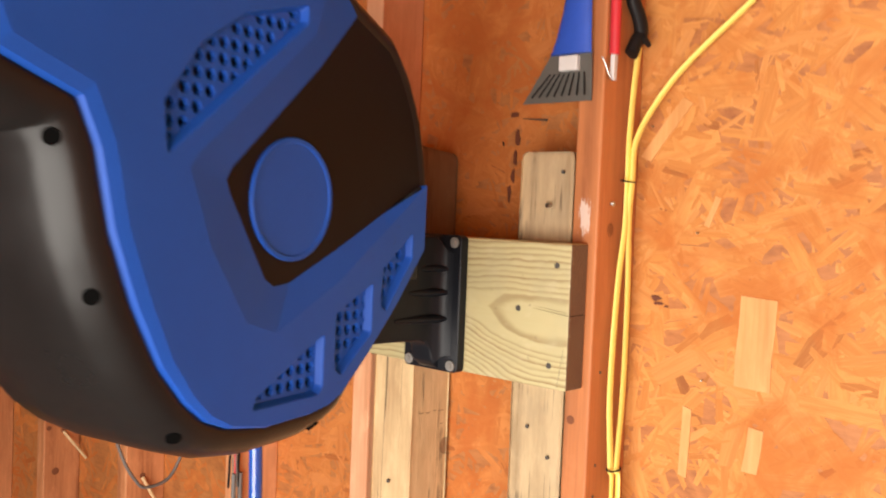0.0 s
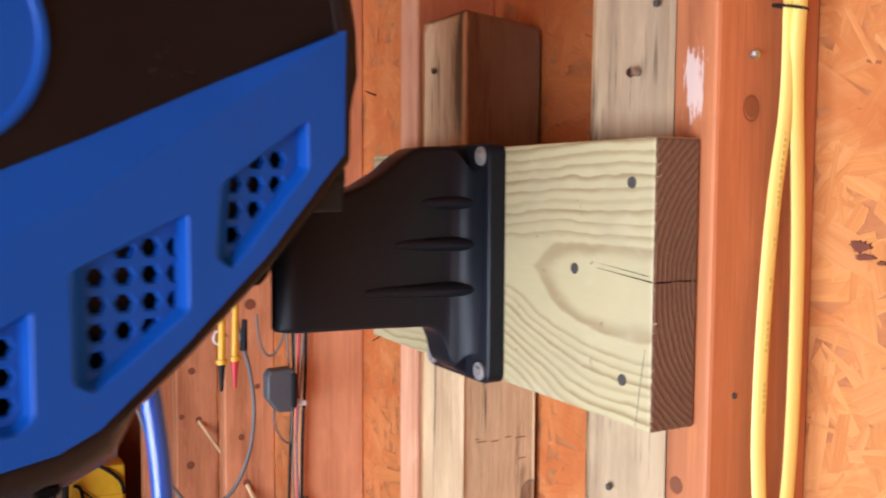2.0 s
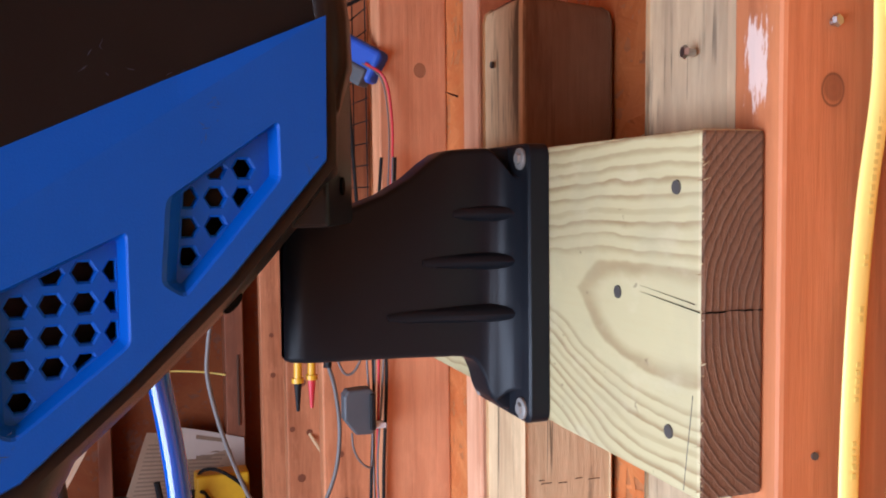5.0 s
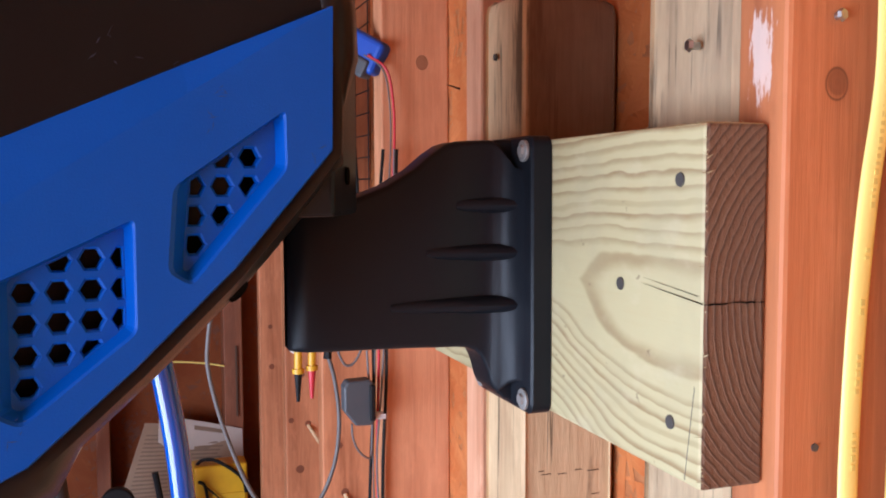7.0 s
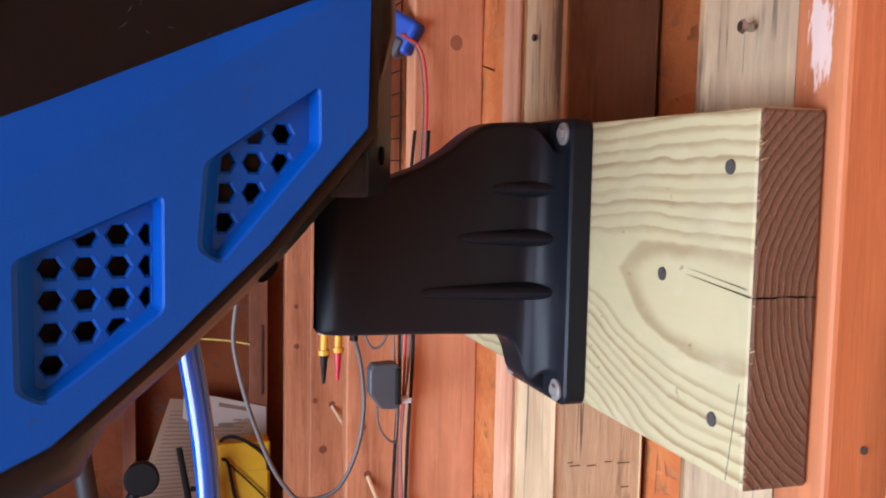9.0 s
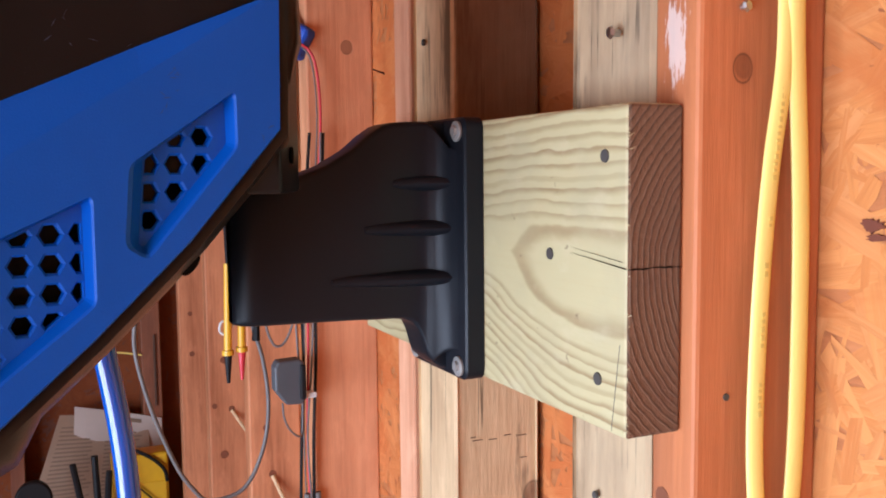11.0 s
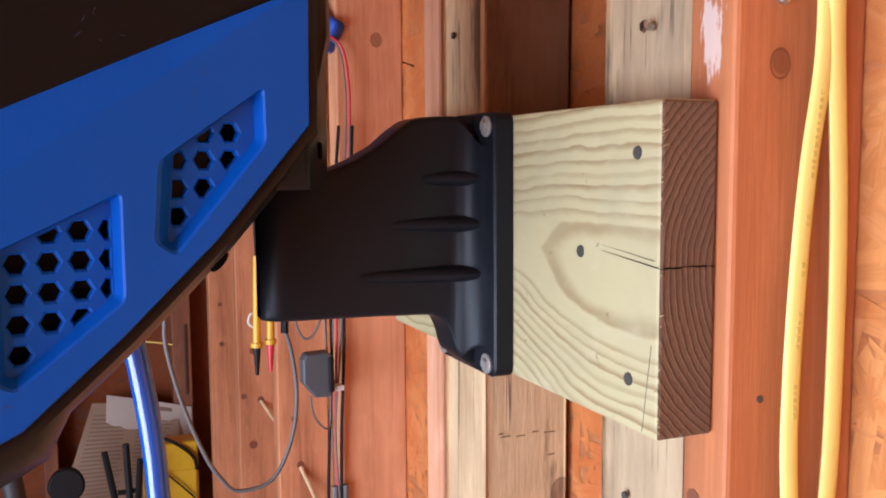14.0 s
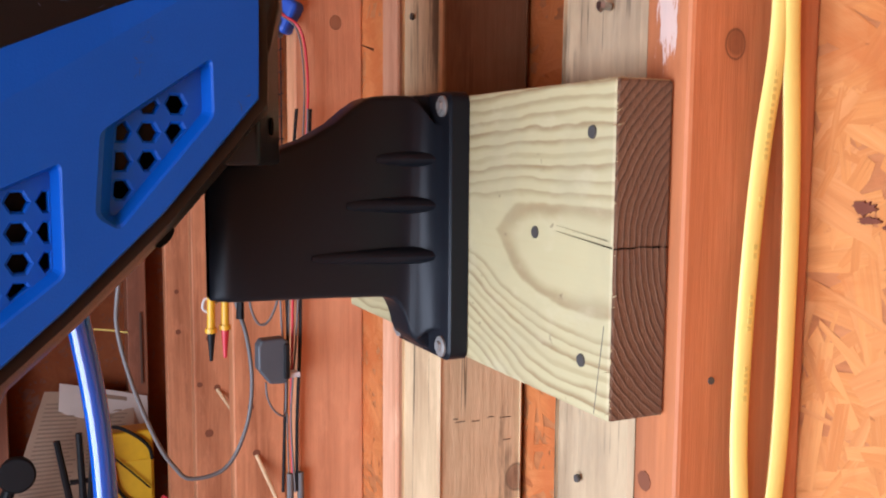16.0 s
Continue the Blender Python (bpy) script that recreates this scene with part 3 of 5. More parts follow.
# the check that runs in from the end, over the end grain and along the face
bm = bmesh.new()
for (ya, za), (yb, zb), h in (((0.0, 1.3945), (0.055, 1.3995), 0.00034), ((0.004, 1.3980), (0.056, 1.4030), 0.00020)):
    v = [bm.verts.new((FACE - 0.0005, *p)) for p in ((ya, za - h), (ya, za + h), (yb, zb + h * 0.2), (yb, zb - h * 0.2))]
    bm.faces.new(v)
rnd = random.Random(4)
zs = [1.3945 + rnd.uniform(-0.0004, 0.0004) for _ in range(14)]
for i in range(13):
    xa, xb = FACE + 0.036 * i / 13, FACE + 0.036 * (i + 1) / 13
    h = rnd.uniform(0.00012, 0.0005)
    bm.faces.new([bm.verts.new(p) for p in ((xa, -0.0005, zs[i] - h), (xb, -0.0005, zs[i + 1] - h), (xb, -0.0005, zs[i + 1] + h), (xa, -0.0005, zs[i] + h))])
part("drying_crack", bm, M_DARK, plank, "dark drying crack")
part("pencil_line", rod((FACE - 0.0002, 0.006, 1.352), (FACE - 0.0002, 0.0135, 1.302), 0.0002, n=4), M_DULL, plank)
# splinters along the sawn edges
for i in range(46):
    y = rnd.uniform(0.0, 0.14) if i < 20 else -0.0003
    z = 1.484 if i < 20 else rnd.uniform(1.305, 1.482)
    x = FACE + (rnd.uniform(0, 0.03) if i < 20 else rnd.uniform(-0.0004, 0.001))
    d = Vector((rnd.uniform(-0.6, 0.6), rnd.uniform(-1, 1), rnd.uniform(0.2, 1.0) if i < 20 else rnd.uniform(-0.4, 0.4))).normalized()
    bm = rod((x, y, z - 0.0005), Vector((x, y, z)) + d * rnd.uniform(0.001, 0.004), 0.0004, 0.0001, 4)
    part("splinter", bm, M_PINE, plank)

# ---- swivel bracket ----
bracket = thing("swivel_bracket")
tagged(bracket, "black ribbed plastic wall bracket bolted to the plank", "bracket")


def rounded_section(x, y0, y1, z0, z1, r):
    pts = []
    for cx, cz, a0 in ((y1 - r, z1 - r, 0), (y0 + r, z1 - r, 90), (y0 + r, z0 + r, 180), (y1 - r, z0 + r, 270)):
        for k in range(4):
            a = radians(a0 + 30 * k)
            pts.append((x, cx + r * math.cos(a), cz + r * math.sin(a)))
    return pts


part("flange", loft([rounded_section(x, 0.168 + i, 0.269 - i, 1.2985 + i, 1.4865 - i, 0.008) for x, i in ((-0.0385, 0), (-0.0515, 0), (-0.0530, 0.0015))]), M_BRACKET, bracket, smooth=True)
BODY = ((-0.0525, 0.1790, 1.3190, 1.4640), (-0.0550, 0.1870, 1.3180, 1.4660), (-0.0590, 0.1935, 1.3140, 1.4740), (-0.0640, 0.1975, 1.3090, 1.4820), (-0.0665, 0.1990, 1.3110, 1.4835), (-0.0685, 0.1998, 1.3150, 1.4845), (-0.0702, 0.2002, 1.3215, 1.4845), (-0.0725, 0.2006, 1.3285, 1.4845), (-0.0755, 0.2009, 1.3345, 1.4844), (-0.0800, 0.2011, 1.3390, 1.4843),
        (-0.0870, 0.2012, 1.3414, 1.4839), (-0.0940, 0.2012, 1.3420, 1.4833), (-0.1010, 0.2012, 1.3422, 1.4812), (-0.1110, 0.2012, 1.3425, 1.4745), (-0.1230, 0.2015, 1.3430, 1.4645), (-0.1420, 0.2018, 1.3434, 1.4535), (-0.1620, 0.2020, 1.3437, 1.4460),
        (-0.1830, 0.2020, 1.3440, 1.4400), (-0.1950, 0.2030, 1.3442, 1.4365), (-0.2030, 0.2060, 1.3445, 1.4350), (-0.2070, 0.2110, 1.3450, 1.4340), (-0.2085, 0.2180, 1.3470, 1.4320))
# the upright web behind the fillet, flush with the flange above and flared to its foot below
WEB = ((-0.0520, 1.3010, 1.4850), (-0.0580, 1.3035, 1.4850), (-0.0630, 1.3075, 1.4850), (-0.0655, 1.3120, 1.4844))
part("web", loft([rounded_section(x, 0.2022, 0.2348, z0, z1, 0.0030) for x, z0, z1 in WEB]), M_BRACKET, bracket, smooth=True)
part("body", loft([rounded_section(x, y, 0.437 - y, z0, z1, 0.0045) for x, y, z0, z1 in BODY]), M_BRACKET, bracket, smooth=True)
for tip, z in ((-0.094, 1.4400), (-0.116, 1.4075), (-0.141, 1.3715)):
    for y, s in ((0.2005, -1), (0.2365, 1)):
        loops = []
        for i in range(9):
            k = i / 8
            x = tip + (-0.0535 - tip) * k
            h, d = 0.0016 + 0.0044 * k ** 0.7, 0.0004 + 0.0140 * k ** 1.3
            loops.append([(x, y + s * d * q, z + h * p) for p, q in ((-1.35, -0.35), (-1.0, 0.35), (-0.55, 0.85), (0.0, 1.0), (0.55, 0.85), (1.0, 0.35), (1.35, -0.35))])
        part("rib", loft(loops), M_BRACKET, bracket, smooth=True)
for y in (0.1795, 0.2575):
    for z in (1.4765, 1.3080):
        screw = part("screw", rod((-0.0528, y, z), (-0.0552, y, z), 0.0074, 0.0074, 20), M_ZINC, bracket, "zinc washer head screw", smooth=True, bevel=0.0006)
        part("screw_head", rod((-0.0552, y, z), (-0.0572, y, z), 0.0044, 0.0038, 6), M_ZINC, screw)

# ---- hose reel ----
REEL = Matrix(((0.978, 0, 0.208, -0.305), (0.208, 0, -0.978, 0.073), (0, 1, 0, 0), (0, 0, 0, 1)))
reel = thing("hose_reel", REEL)
tagged(reel, "blue and black plastic air hose reel on a wall bracket", "hose reel")

# outline of the side cover, anticlockwise from the foot of the black band: along the cover, and height
EDGE = [(0.1065, 1.547), (0.1075, 1.472), (0.054, 1.412), (0.004, 1.366), (-0.045, 1.3255), (-0.066, 1.3165), (-0.095, 1.3125), (-0.160, 1.3115), (-0.205, 1.3185), (-0.233, 1.3295), (-0.257, 1.349),
        (-0.285, 1.382), (-0.313, 1.434), (-0.336, 1.492), (-0.350, 1.554), (-0.366, 1.588), (-0.400, 1.600), (-0.432, 1.612), (-0.448, 1.648), (-0.425, 1.705), (-0.360, 1.752), (-0.270, 1.778), (-0.160, 1.775), (-0.085, 1.752)]
BANDEDGE = [(-0.030, 1.716), (0.034, 1.6905), (0.066, 1.657), (0.088, 1.617), (0.101, 1.576)]
OUTLINE = EDGE + BANDEDGE


def offset(loop, d):
    """The closed loop moved outward by d (a number, or a function of the point)."""
    out = []
    for i, p in enumerate(loop):
        a, b = Vector(loop[i - 1]), Vector(loop[(i + 1) % len(loop)])
        t1, t2 = (Vector(p) - a).normalized(), (b - Vector(p)).normalized()
        m = (t1 + t2).normalized()
        nrm = Vector((-m.y, m.x))
        k = d(p) if callable(d) else d
        out.append(tuple(Vector(p) + nrm * k / max(0.55, m.dot(t1))))
    return out


area = sum(a[0] * b[1] - b[0] * a[1] for a, b in zip(OUTLINE, OUTLINE[1:] + OUTLINE[:1]))
SIDE = 1.0 if area < 0 else -1.0


def grow(loop, d):
    return offset(loop, (lambda p: SIDE * d(p)) if callable(d) else SIDE * d)


def dense(loop, per=3):
    """More points on a closed loop, with its corners eased."""
    out, k = [], len(loop)
    for i in range(k):
        p0, p1, p2, p3 = (Vector(loop[(i + j) % k]) for j in (-1, 0, 1, 2))
        for s in range(per):
            t = s / per
            q = 0.5 * (2 * p1 + (p2 - p0) * t + (2 * p0 - 5 * p1 + 4 * p2 - p3) * t * t + (3 * p1 - p0 - 3 * p2 + p3) * t ** 3)
            out.append(tuple(q * 0.25 + (p1 + (p2 - p1) * t) * 0.75))
    return out


FULL = dense(OUTLINE, 3)
SHELL = ((-0.012, -0.030), (-0.004, -0.010), (0.0015, -0.0065), (0.006, -0.0065), (0.017, -0.014), (0.026, -0.026), (0.031, -0.042), (0.033, -0.080), (0.033, -0.150), (0.028, -0.205), (0.012, -0.235), (-0.02, -0.245))


def swell(d):
    """The rim stands out less along the foot that slopes up to the bracket."""
    return (lambda p: d * (0.62 if p[0] > -0.035 and p[1] < 1.5 else 1.0)) if d > 0.006 else d


part("shell", loft([[(u, z, w) for u, z in grow(FULL, swell(d))] for d, w in SHELL]), M_BLACK, reel, "black plastic reel housing with deep rim", smooth=True)


def inside(p, poly):
    hit = False
    for (x1, y1), (x2, y2) in zip(poly, poly[1:] + poly[:1]):
        if (y1 > p[1]) != (y2 > p[1]) and p[0] < (x2 - x1) * (p[1] - y1) / (y2 - y1) + x1:
            hit = not hit
    return hit


def clip(poly, by):
    """The part of a polygon inside a convex one that runs anticlockwise."""
    for (x1, y1), (x2, y2) in zip(by, by[1:] + by[:1]):
        def side(p):
            return (x2 - x1) * (p[1] - y1) - (y2 - y1) * (p[0] - x1)
        out = []
        for a, b in zip(poly, poly[1:] + poly[:1]):
            sa, sb = side(a), side(b)
            if sa >= 0:
                out.append(a)
            if (sa >= 0) != (sb >= 0):
                k = sa / (sa - sb)
                out.append((a[0] + (b[0] - a[0]) * k, a[1] + (b[1] - a[1]) * k))
        poly = out
        if len(poly) < 3:
            return []
    return poly


def area_of(poly):
    return 0.5 * sum(a[0] * b[1] - b[0] * a[1] for a, b in zip(poly, poly[1:] + poly[:1]))


def fill(bm, loops):
    """Fills the flat region between an outer loop of verts and the loops within it."""
    edges = []
    for loop in loops:
        for a, b in zip(loop, loop[1:] + loop[:1]):
            edges.append(bm.edges.get((a, b)) or bm.edges.new((a, b)))
    bmesh.ops.triangle_fill(bm, use_beauty=True, use_dissolve=False, edges=edges, normal=(0, 0, 1))


def inset(poly, dists):
    """An anticlockwise polygon with each side moved inward by its own distance."""
    lines = []
    for (x1, y1), (x2, y2), d in zip(poly, poly[1:] + poly[:1], dists):
        t = Vector((x2 - x1, y2 - y1)).normalized()
        lines.append((Vector((x1, y1)) + Vector((-t.y, t.x)) * d, t))
    out = []
    for (p, t), (q, u) in zip(lines[-1:] + lines[:-1], lines):
        k = ((q.x - p.x) * u.y - (q.y - p.y) * u.x) / (t.x * u.y - t.y * u.x)
        out.append(tuple(p + t * k))
    return out


def rounded(poly, r, n=3):
    out = []
    for i, p in enumerate(poly):
        p, a, b = Vector(p), Vector(poly[i - 1]), Vector(poly[(i + 1) % len(poly)])
        ra, rb = min(r, (a - p).length * 0.4), min(r, (b - p).length * 0.4)
        s, e = p + (a - p).normalized() * ra, p + (b - p).normalized() * rb
        for k in range(n + 1):
            t = k / n
            out.append(tuple(s * (1 - t) ** 2 + p * 2 * t * (1 - t) + e * t * t))
    return out


POCKETS = [  # outline, and where one of the holes is centred
    (((0.0185, 1.412), (0.0300, 1.4045), (0.0805, 1.462), (0.0800, 1.4925), (0.0220, 1.4530)), (0.0340, 1.4535)),
    (((-0.0600, 1.352), (-0.0480, 1.3450), (0.0040, 1.384), (0.0040, 1.4385), (-0.0600, 1.4095)), (-0.0292, 1.4050)),
    (((-0.1800, 1.3305), (-0.0850, 1.3305), (-0.0775, 1.338), (-0.0775, 1.3925), (-0.1760, 1.3420)), (-0.0900, 1.3440)),
    (((-0.2860, 1.553), (-0.1180, 1.6890), (-0.1180, 1.7080), (-0.2000, 1.6840), (-0.2520, 1.6490), (-0.2910, 1.5960)), (-0.2200, 1.6400)),
]
RIDGE = [(0.1065, 1.547), (0.030, 1.498), (-0.055, 1.4435), (-0.150, 1.399), (-0.190, 1.412), (-0.236, 1.480), (-0.262, 1.546), (-0.252, 1.558), (-0.180, 1.618), (-0.105, 1.683), (-0.085, 1.752)]
BAND = [(0.1065, 1.547), (0.030, 1.5125), (-0.048, 1.4765), (-0.124, 1.444), (-0.146, 1.4415), (-0.159, 1.449), (-0.207, 1.526), (-0.212, 1.538), (-0.205, 1.5495), (-0.090, 1.652), (-0.030, 1.716)]
SINK = -0.0085
FLOOR = -0.0080

cover = bmesh.new()


def lip(p):
    """How far the cover's front is set in from its edge: wide round the far side, narrow by the bracket."""
    return -(0.0022 + 0.0135 * min(1.0, max(0.0, (-0.19 - p[0]) / 0.12)))


front = grow(OUTLINE, lip)[:len(EDGE)]
front[0] = EDGE[0]
outer_v = [cover.verts.new((*p, 0.0)) for p in front]
ridge_v = [outer_v[0]] + [cover.verts.new((*p, 0.0)) for p in RIDGE[1:-1]] + [outer_v[-1]]
holes = []
for outline, centre in POCKETS:
    outline = list(outline)
    rim = rounded(outline, 0.004)
    sides = [0.0042] * len(outline)
    if len(outline) == 5 and outline[4][0] > -0.1:
        sides = [0.0055, 0.0042, 0.0036, 0.0022, 0.0092]
    floor_loop = rounded(inset(outline, sides), 0.0022)
    mid_loop = rounded(inset(outline, [0.28 * d for d in sides]), 0.0038)
    v0, v1, v2 = ([cover.verts.new((*p, w)) for p in loop] for loop, w in ((rim, 0.0), (mid_loop, -0.0012), (floor_loop, FLOOR)))
    for a, b in ((v0, v1), (v1, v2)):
        for k in range(len(a)):
            cover.faces.new((a[k], a[(k + 1) % len(a)], b[(k + 1) % len(a)], b[k]))
    holes.append(v0)
    limit = inset(outline, [d + 0.0006 for d in sides])
    hexes = []
    for i in range(-16, 17):
        for j in range(-16, 17):
            c = (centre[0] + 0.01455 * i, centre[1] + 0.01455 * j)
            hexagon = [(c[0] + 0.0066 * math.cos(radians(60 * k)), c[1] + 0.0066 * math.sin(radians(60 * k))) for k in range(6)]
            cut = clip(hexagon, limit)
            if len(cut) >= 3 and area_of(cut) > 0.42 * area_of(hexagon):
                keep = []
                for p in cut:
                    if not keep or (Vector(p) - Vector(keep[-1])).length > 2e-4:
                        keep.append(p)
                if (Vector(keep[0]) - Vector(keep[-1])).length < 2e-4:
                    keep.pop()
                if len(keep) >= 3:
                    hexes.append(keep)
    rings = []
    for poly in hexes:
        lip_v = [cover.verts.new((*p, FLOOR)) for p in poly]
        cx, cy = sum(p[0] for p in poly) / len(poly), sum(p[1] for p in poly) / len(poly)
        neck, deep = ([cover.verts.new((cx + (p[0] - cx) * f, cy + (p[1] - cy) * f, FLOOR - d)) for p in poly] for f, d in ((0.80, 0.0010), (0.78, 0.0050)))
        for a, b in ((lip_v, neck), (neck, deep)):
            for k in range(len(poly)):
                cover.faces.new((a[k], a[(k + 1) % len(poly)], b[(k + 1) % len(poly)], b[k]))
        rings.append(lip_v)
    fill(cover, [v2] + rings)
fill(cover, [outer_v + ridge_v[-2:0:-1]] + holes)
band_v = [outer_v[0]] + [cover.verts.new((*p, SINK)) for p in BAND[1:]]
strip = ridge_v
for k in range(len(strip) - 1):
    quad = [strip[k], strip[k + 1], band_v[k + 1], band_v[k]]
    quad = [v for i, v in enumerate(quad) if v not in quad[:i]]
    if len(quad) >= 3:
        cover.faces.new(quad)
# rolled edge down to the housing
e1 = [cover.verts.new((*p, w)) for p, w in ((q, -0.0030) for q in grow(OUTLINE, lambda p: 0.28 * lip(p))[:len(EDGE)])]
e2 = [cover.verts.new((*p, -0.0090)) for p in grow(OUTLINE, -0.0004)[:len(EDGE)]]
for a, b in ((outer_v, e1), (e1, e2)):
    for k in range(len(a) - 1):
        cover.faces.new((a[k], a[k + 1], b[k + 1], b[k]))
part("side_cover", cover, M_BLUE, reel, "bright blue moulded side cover with hexagon vents", smooth=True)

# black band across the cover, round its badge
bm = bmesh.new()
flat = BAND[:] + [tuple(p) for p in grow(OUTLINE, -0.0012)[len(EDGE):]]
top_v = [bm.verts.new((*p, SINK - 0.0004)) for p in flat]
low_v = [bm.verts.new((*p, SINK - 0.012)) for p in flat]
fill(bm, [top_v])
for k in range(len(flat)):
    bm.faces.new((top_v[k], top_v[(k + 1) % len(flat)], low_v[(k + 1) % len(flat)], low_v[k]))
part("band", bm, M_BAND, reel, "matt black band round the badge", bevel=0.0006)


def turned(profile, centre, n=56):
    """A turned piece on the cover: pairs of radius and height."""
    loops = [[(centre[0] + r * math.cos(2 * math.pi * k / n), centre[1] + r * math.sin(2 * math.pi * k / n), w) for k in range(n)] for r, w in profile]
    return loft(loops)


part("badge", turned(((0.0590, SINK - 0.001), (0.0590, SINK + 0.0015), (0.0578, SINK + 0.0028), (0.0545, SINK + 0.0028), (0.0530, SINK + 0.0012), (0.0500, SINK + 0.0010), (0.004, SINK + 0.0010)), (-0.1235, 1.5235)), M_BLUE, reel, "round blue badge with raised rim", smooth=True)

rnd = random.Random(31)
for u, z, w, spread, count in ((0.046, 1.497, 0.0003, 0.003, 5), (-0.006, 1.517, SINK - 0.0001, 0.005, 6), (0.030, 1.516, SINK - 0.0001, 0.003, 3), (0.041, 1.486, 0.0003, 0.003, 5), (-0.052, 1.343, 0.0003, 0.004, 5), (0.096, 1.47, 0.0003, 0.003, 3)):
    for i in range(count):
        a = rnd.uniform(0, math.pi)
        p, d = Vector((u + rnd.gauss(0, spread), z + rnd.gauss(0, spread), w)), Vector((math.cos(a), math.sin(a), 0)) * rnd.uniform(0.0008, 0.003)
        e = Vector((-d.y, d.x, 0)).normalized() * rnd.uniform(0.0001, 0.00028)
        bm = bmesh.new()
        bm.faces.new([bm.verts.new(q) for q in (p - d, p - e, p + d, p + e)])
        part("scratch", bm, M_SCUFF, reel)

# sunk screw holes round the housing's rim
for i, shift, d, w in ((2, 0.08, 0.0135, -0.0215), (5, 0.2, 0.0225, -0.0205), (9, 0.35, 0.0215, -0.0195), (12, 0.3, 0.0210, -0.0190), (14, 0.55, 0.0210, -0.0190), (19, 0.5, 0.0225, -0.0205), (22, 0.5, 0.0225, -0.0205)):
    ring = grow(OUTLINE, d)
    a, b = Vector(ring[i]), Vector(ring[(i + 1) % len(ring)])
    p = a + (b - a) * shift
    m = (b - a).normalized()
    outw = Vector((-m.y, m.x)) * SIDE
    nrm = Vector((outw.x * 0.75, outw.y * 0.75, 0.66)).normalized()
    base = Vector((p.x, p.y, w))
    part("screw_hole", rod(base - nrm * 0.005, base + nrm * 0.0012, 0.0070, 0.0068, 18), M_DARK, reel, smooth=True)
for u, z, w in ((0.1335, 1.528, -0.0425), (0.1335, 1.459, -0.0425)):
    nrm = Vector((0.81, 0, 0.58))
    part("screw_hole", rod(Vector((u, z, w)) - nrm * 0.004, Vector((u, z, w)) + nrm * 0.0008, 0.0052, 0.0052, 18), M_DARK, reel, smooth=True)

# housing where the reel sits on the bracket
LUG = []
for w, a, b in ((-0.0120, 0.1085, 0.1110), (-0.0150, 0.1085, 0.1135), (-0.0700, 0.1085, 0.1525), (-0.0760, 0.1085, 0.1545), (-0.2000, 0.1085, 0.1545)):
    k = (b - 0.111) / 0.0435
    LUG.append([(u, z, w) for u, z in ((a, 1.472), (0.086, 1.4365), (b, 1.4365), (b, 1.560), (0.1065 + k * 0.0445, 1.585), (0.0965 + k * 0.041, 1.620), (0.0740 + k * 0.036, 1.660), (0.050, 1.640), (a - 0.008, 1.550))])
part("pivot_housing", loft(LUG), M_BRACKET, reel, "black housing over the swivel pivot", bevel=0.002)

hose_m = REEL.inverted()
hose_path = [hose_m @ Vector(p) for p in ((-0.303, 0.300, 1.392), (-0.295, 0.311, 1.368), (-0.285, 0.316, 1.320), (-0.2745, 0.316, 1.250), (-0.2700, 0.3155, 1.185), (-0.269, 0.315, 1.10), (-0.272, 0.312, 0.90), (-0.276, 0.31, 0.60), (-0.278, 0.31, 0.42))]
part("hose", tube(hose_path, 0.0088, 16, 8), M_HOSE, reel, "shiny blue rubber air hose hanging down", smooth=True)
part("hose_end", rod(hose_path[-1], hose_path[-1] + Vector((0, -0.05, 0)), 0.008, 0.006, 12), M_STEEL, reel, smooth=True)

# ---- yellow cable and the things hung on the near stud ----
cable = thing("electrical_cable")
tagged(cable, "flat yellow electrical cable hanging down beside a stud", "cable")
part("run", tube([(x + 0.007, y, z) for x, y, z in ((0.062, -0.0175, 1.742), (0.053, -0.018, 1.690), (0.046, -0.019, 1.620), (0.045, -0.020, 1.566), (0.0455, -0.019, 1.507), (0.0385, -0.018, 1.45), (0.0335, -0.018, 1.395), (0.0305, -0.018, 1.330), (0.031, -0.018, 1.273), (0.038, -0.019, 1.195), (0.043, -0.019, 1.150), (0.044, -0.019, 0.80), (0.042, -0.018, 0.30))], 0.0061, 12, 8, 0.45), M_YELLOW, cable, smooth=True)
part("run", tube([(x + (0.003 if z < 1.6 else 0.0), y, z) for x, y, z in ((0.0765, -0.165, 1.785), (0.074, -0.085, 1.716), (0.070, -0.046, 1.668), (0.058, -0.026, 1.618), (0.052, -0.0250, 1.566), (0.057, -0.020, 1.520), (0.065, -0.018, 1.425), (0.066, -0.018, 1.340), (0.064, -0.018, 1.267), (0.052, -0.022, 1.192), (0.054, -0.0245, 1.150), (0.056, -0.024, 0.80), (0.056, -0.018, 0.30))], 0.0067, 12, 8, 0.45), M_YELLOW, cable, smooth=True)
for z, x in ((1.566, 0.0505), (1.192, 0.0495)):
    part("wire_tie", tube([(x + 0.014 * math.cos(a), -0.0215 + 0.0062 * math.sin(a), z + 0.001 * math.sin(a)) for a in np.linspace(0, 2 * math.pi, 13)], 0.0011, 6, 2), M_BLACKWIRE, cable, "thin dark twist tie", smooth=True)
rnd = random.Random(8)
z = 1.53
while z > 1.30:
    h = rnd.choice((0.0016, 0.0022, 0.003))
    cx = np.interp(z, (1.330, 1.395, 1.45, 1.507), (0.0375, 0.0405, 0.0455, 0.0525))
    bm = box((cx - 0.0012, -0.0213, z - h), (cx + 0.0012, -0.0209, z))
    z -= h + (0.0018 if rnd.random() < 0.8 else 0.02)
    part("print_mark", bm, M_PRINT, cable)

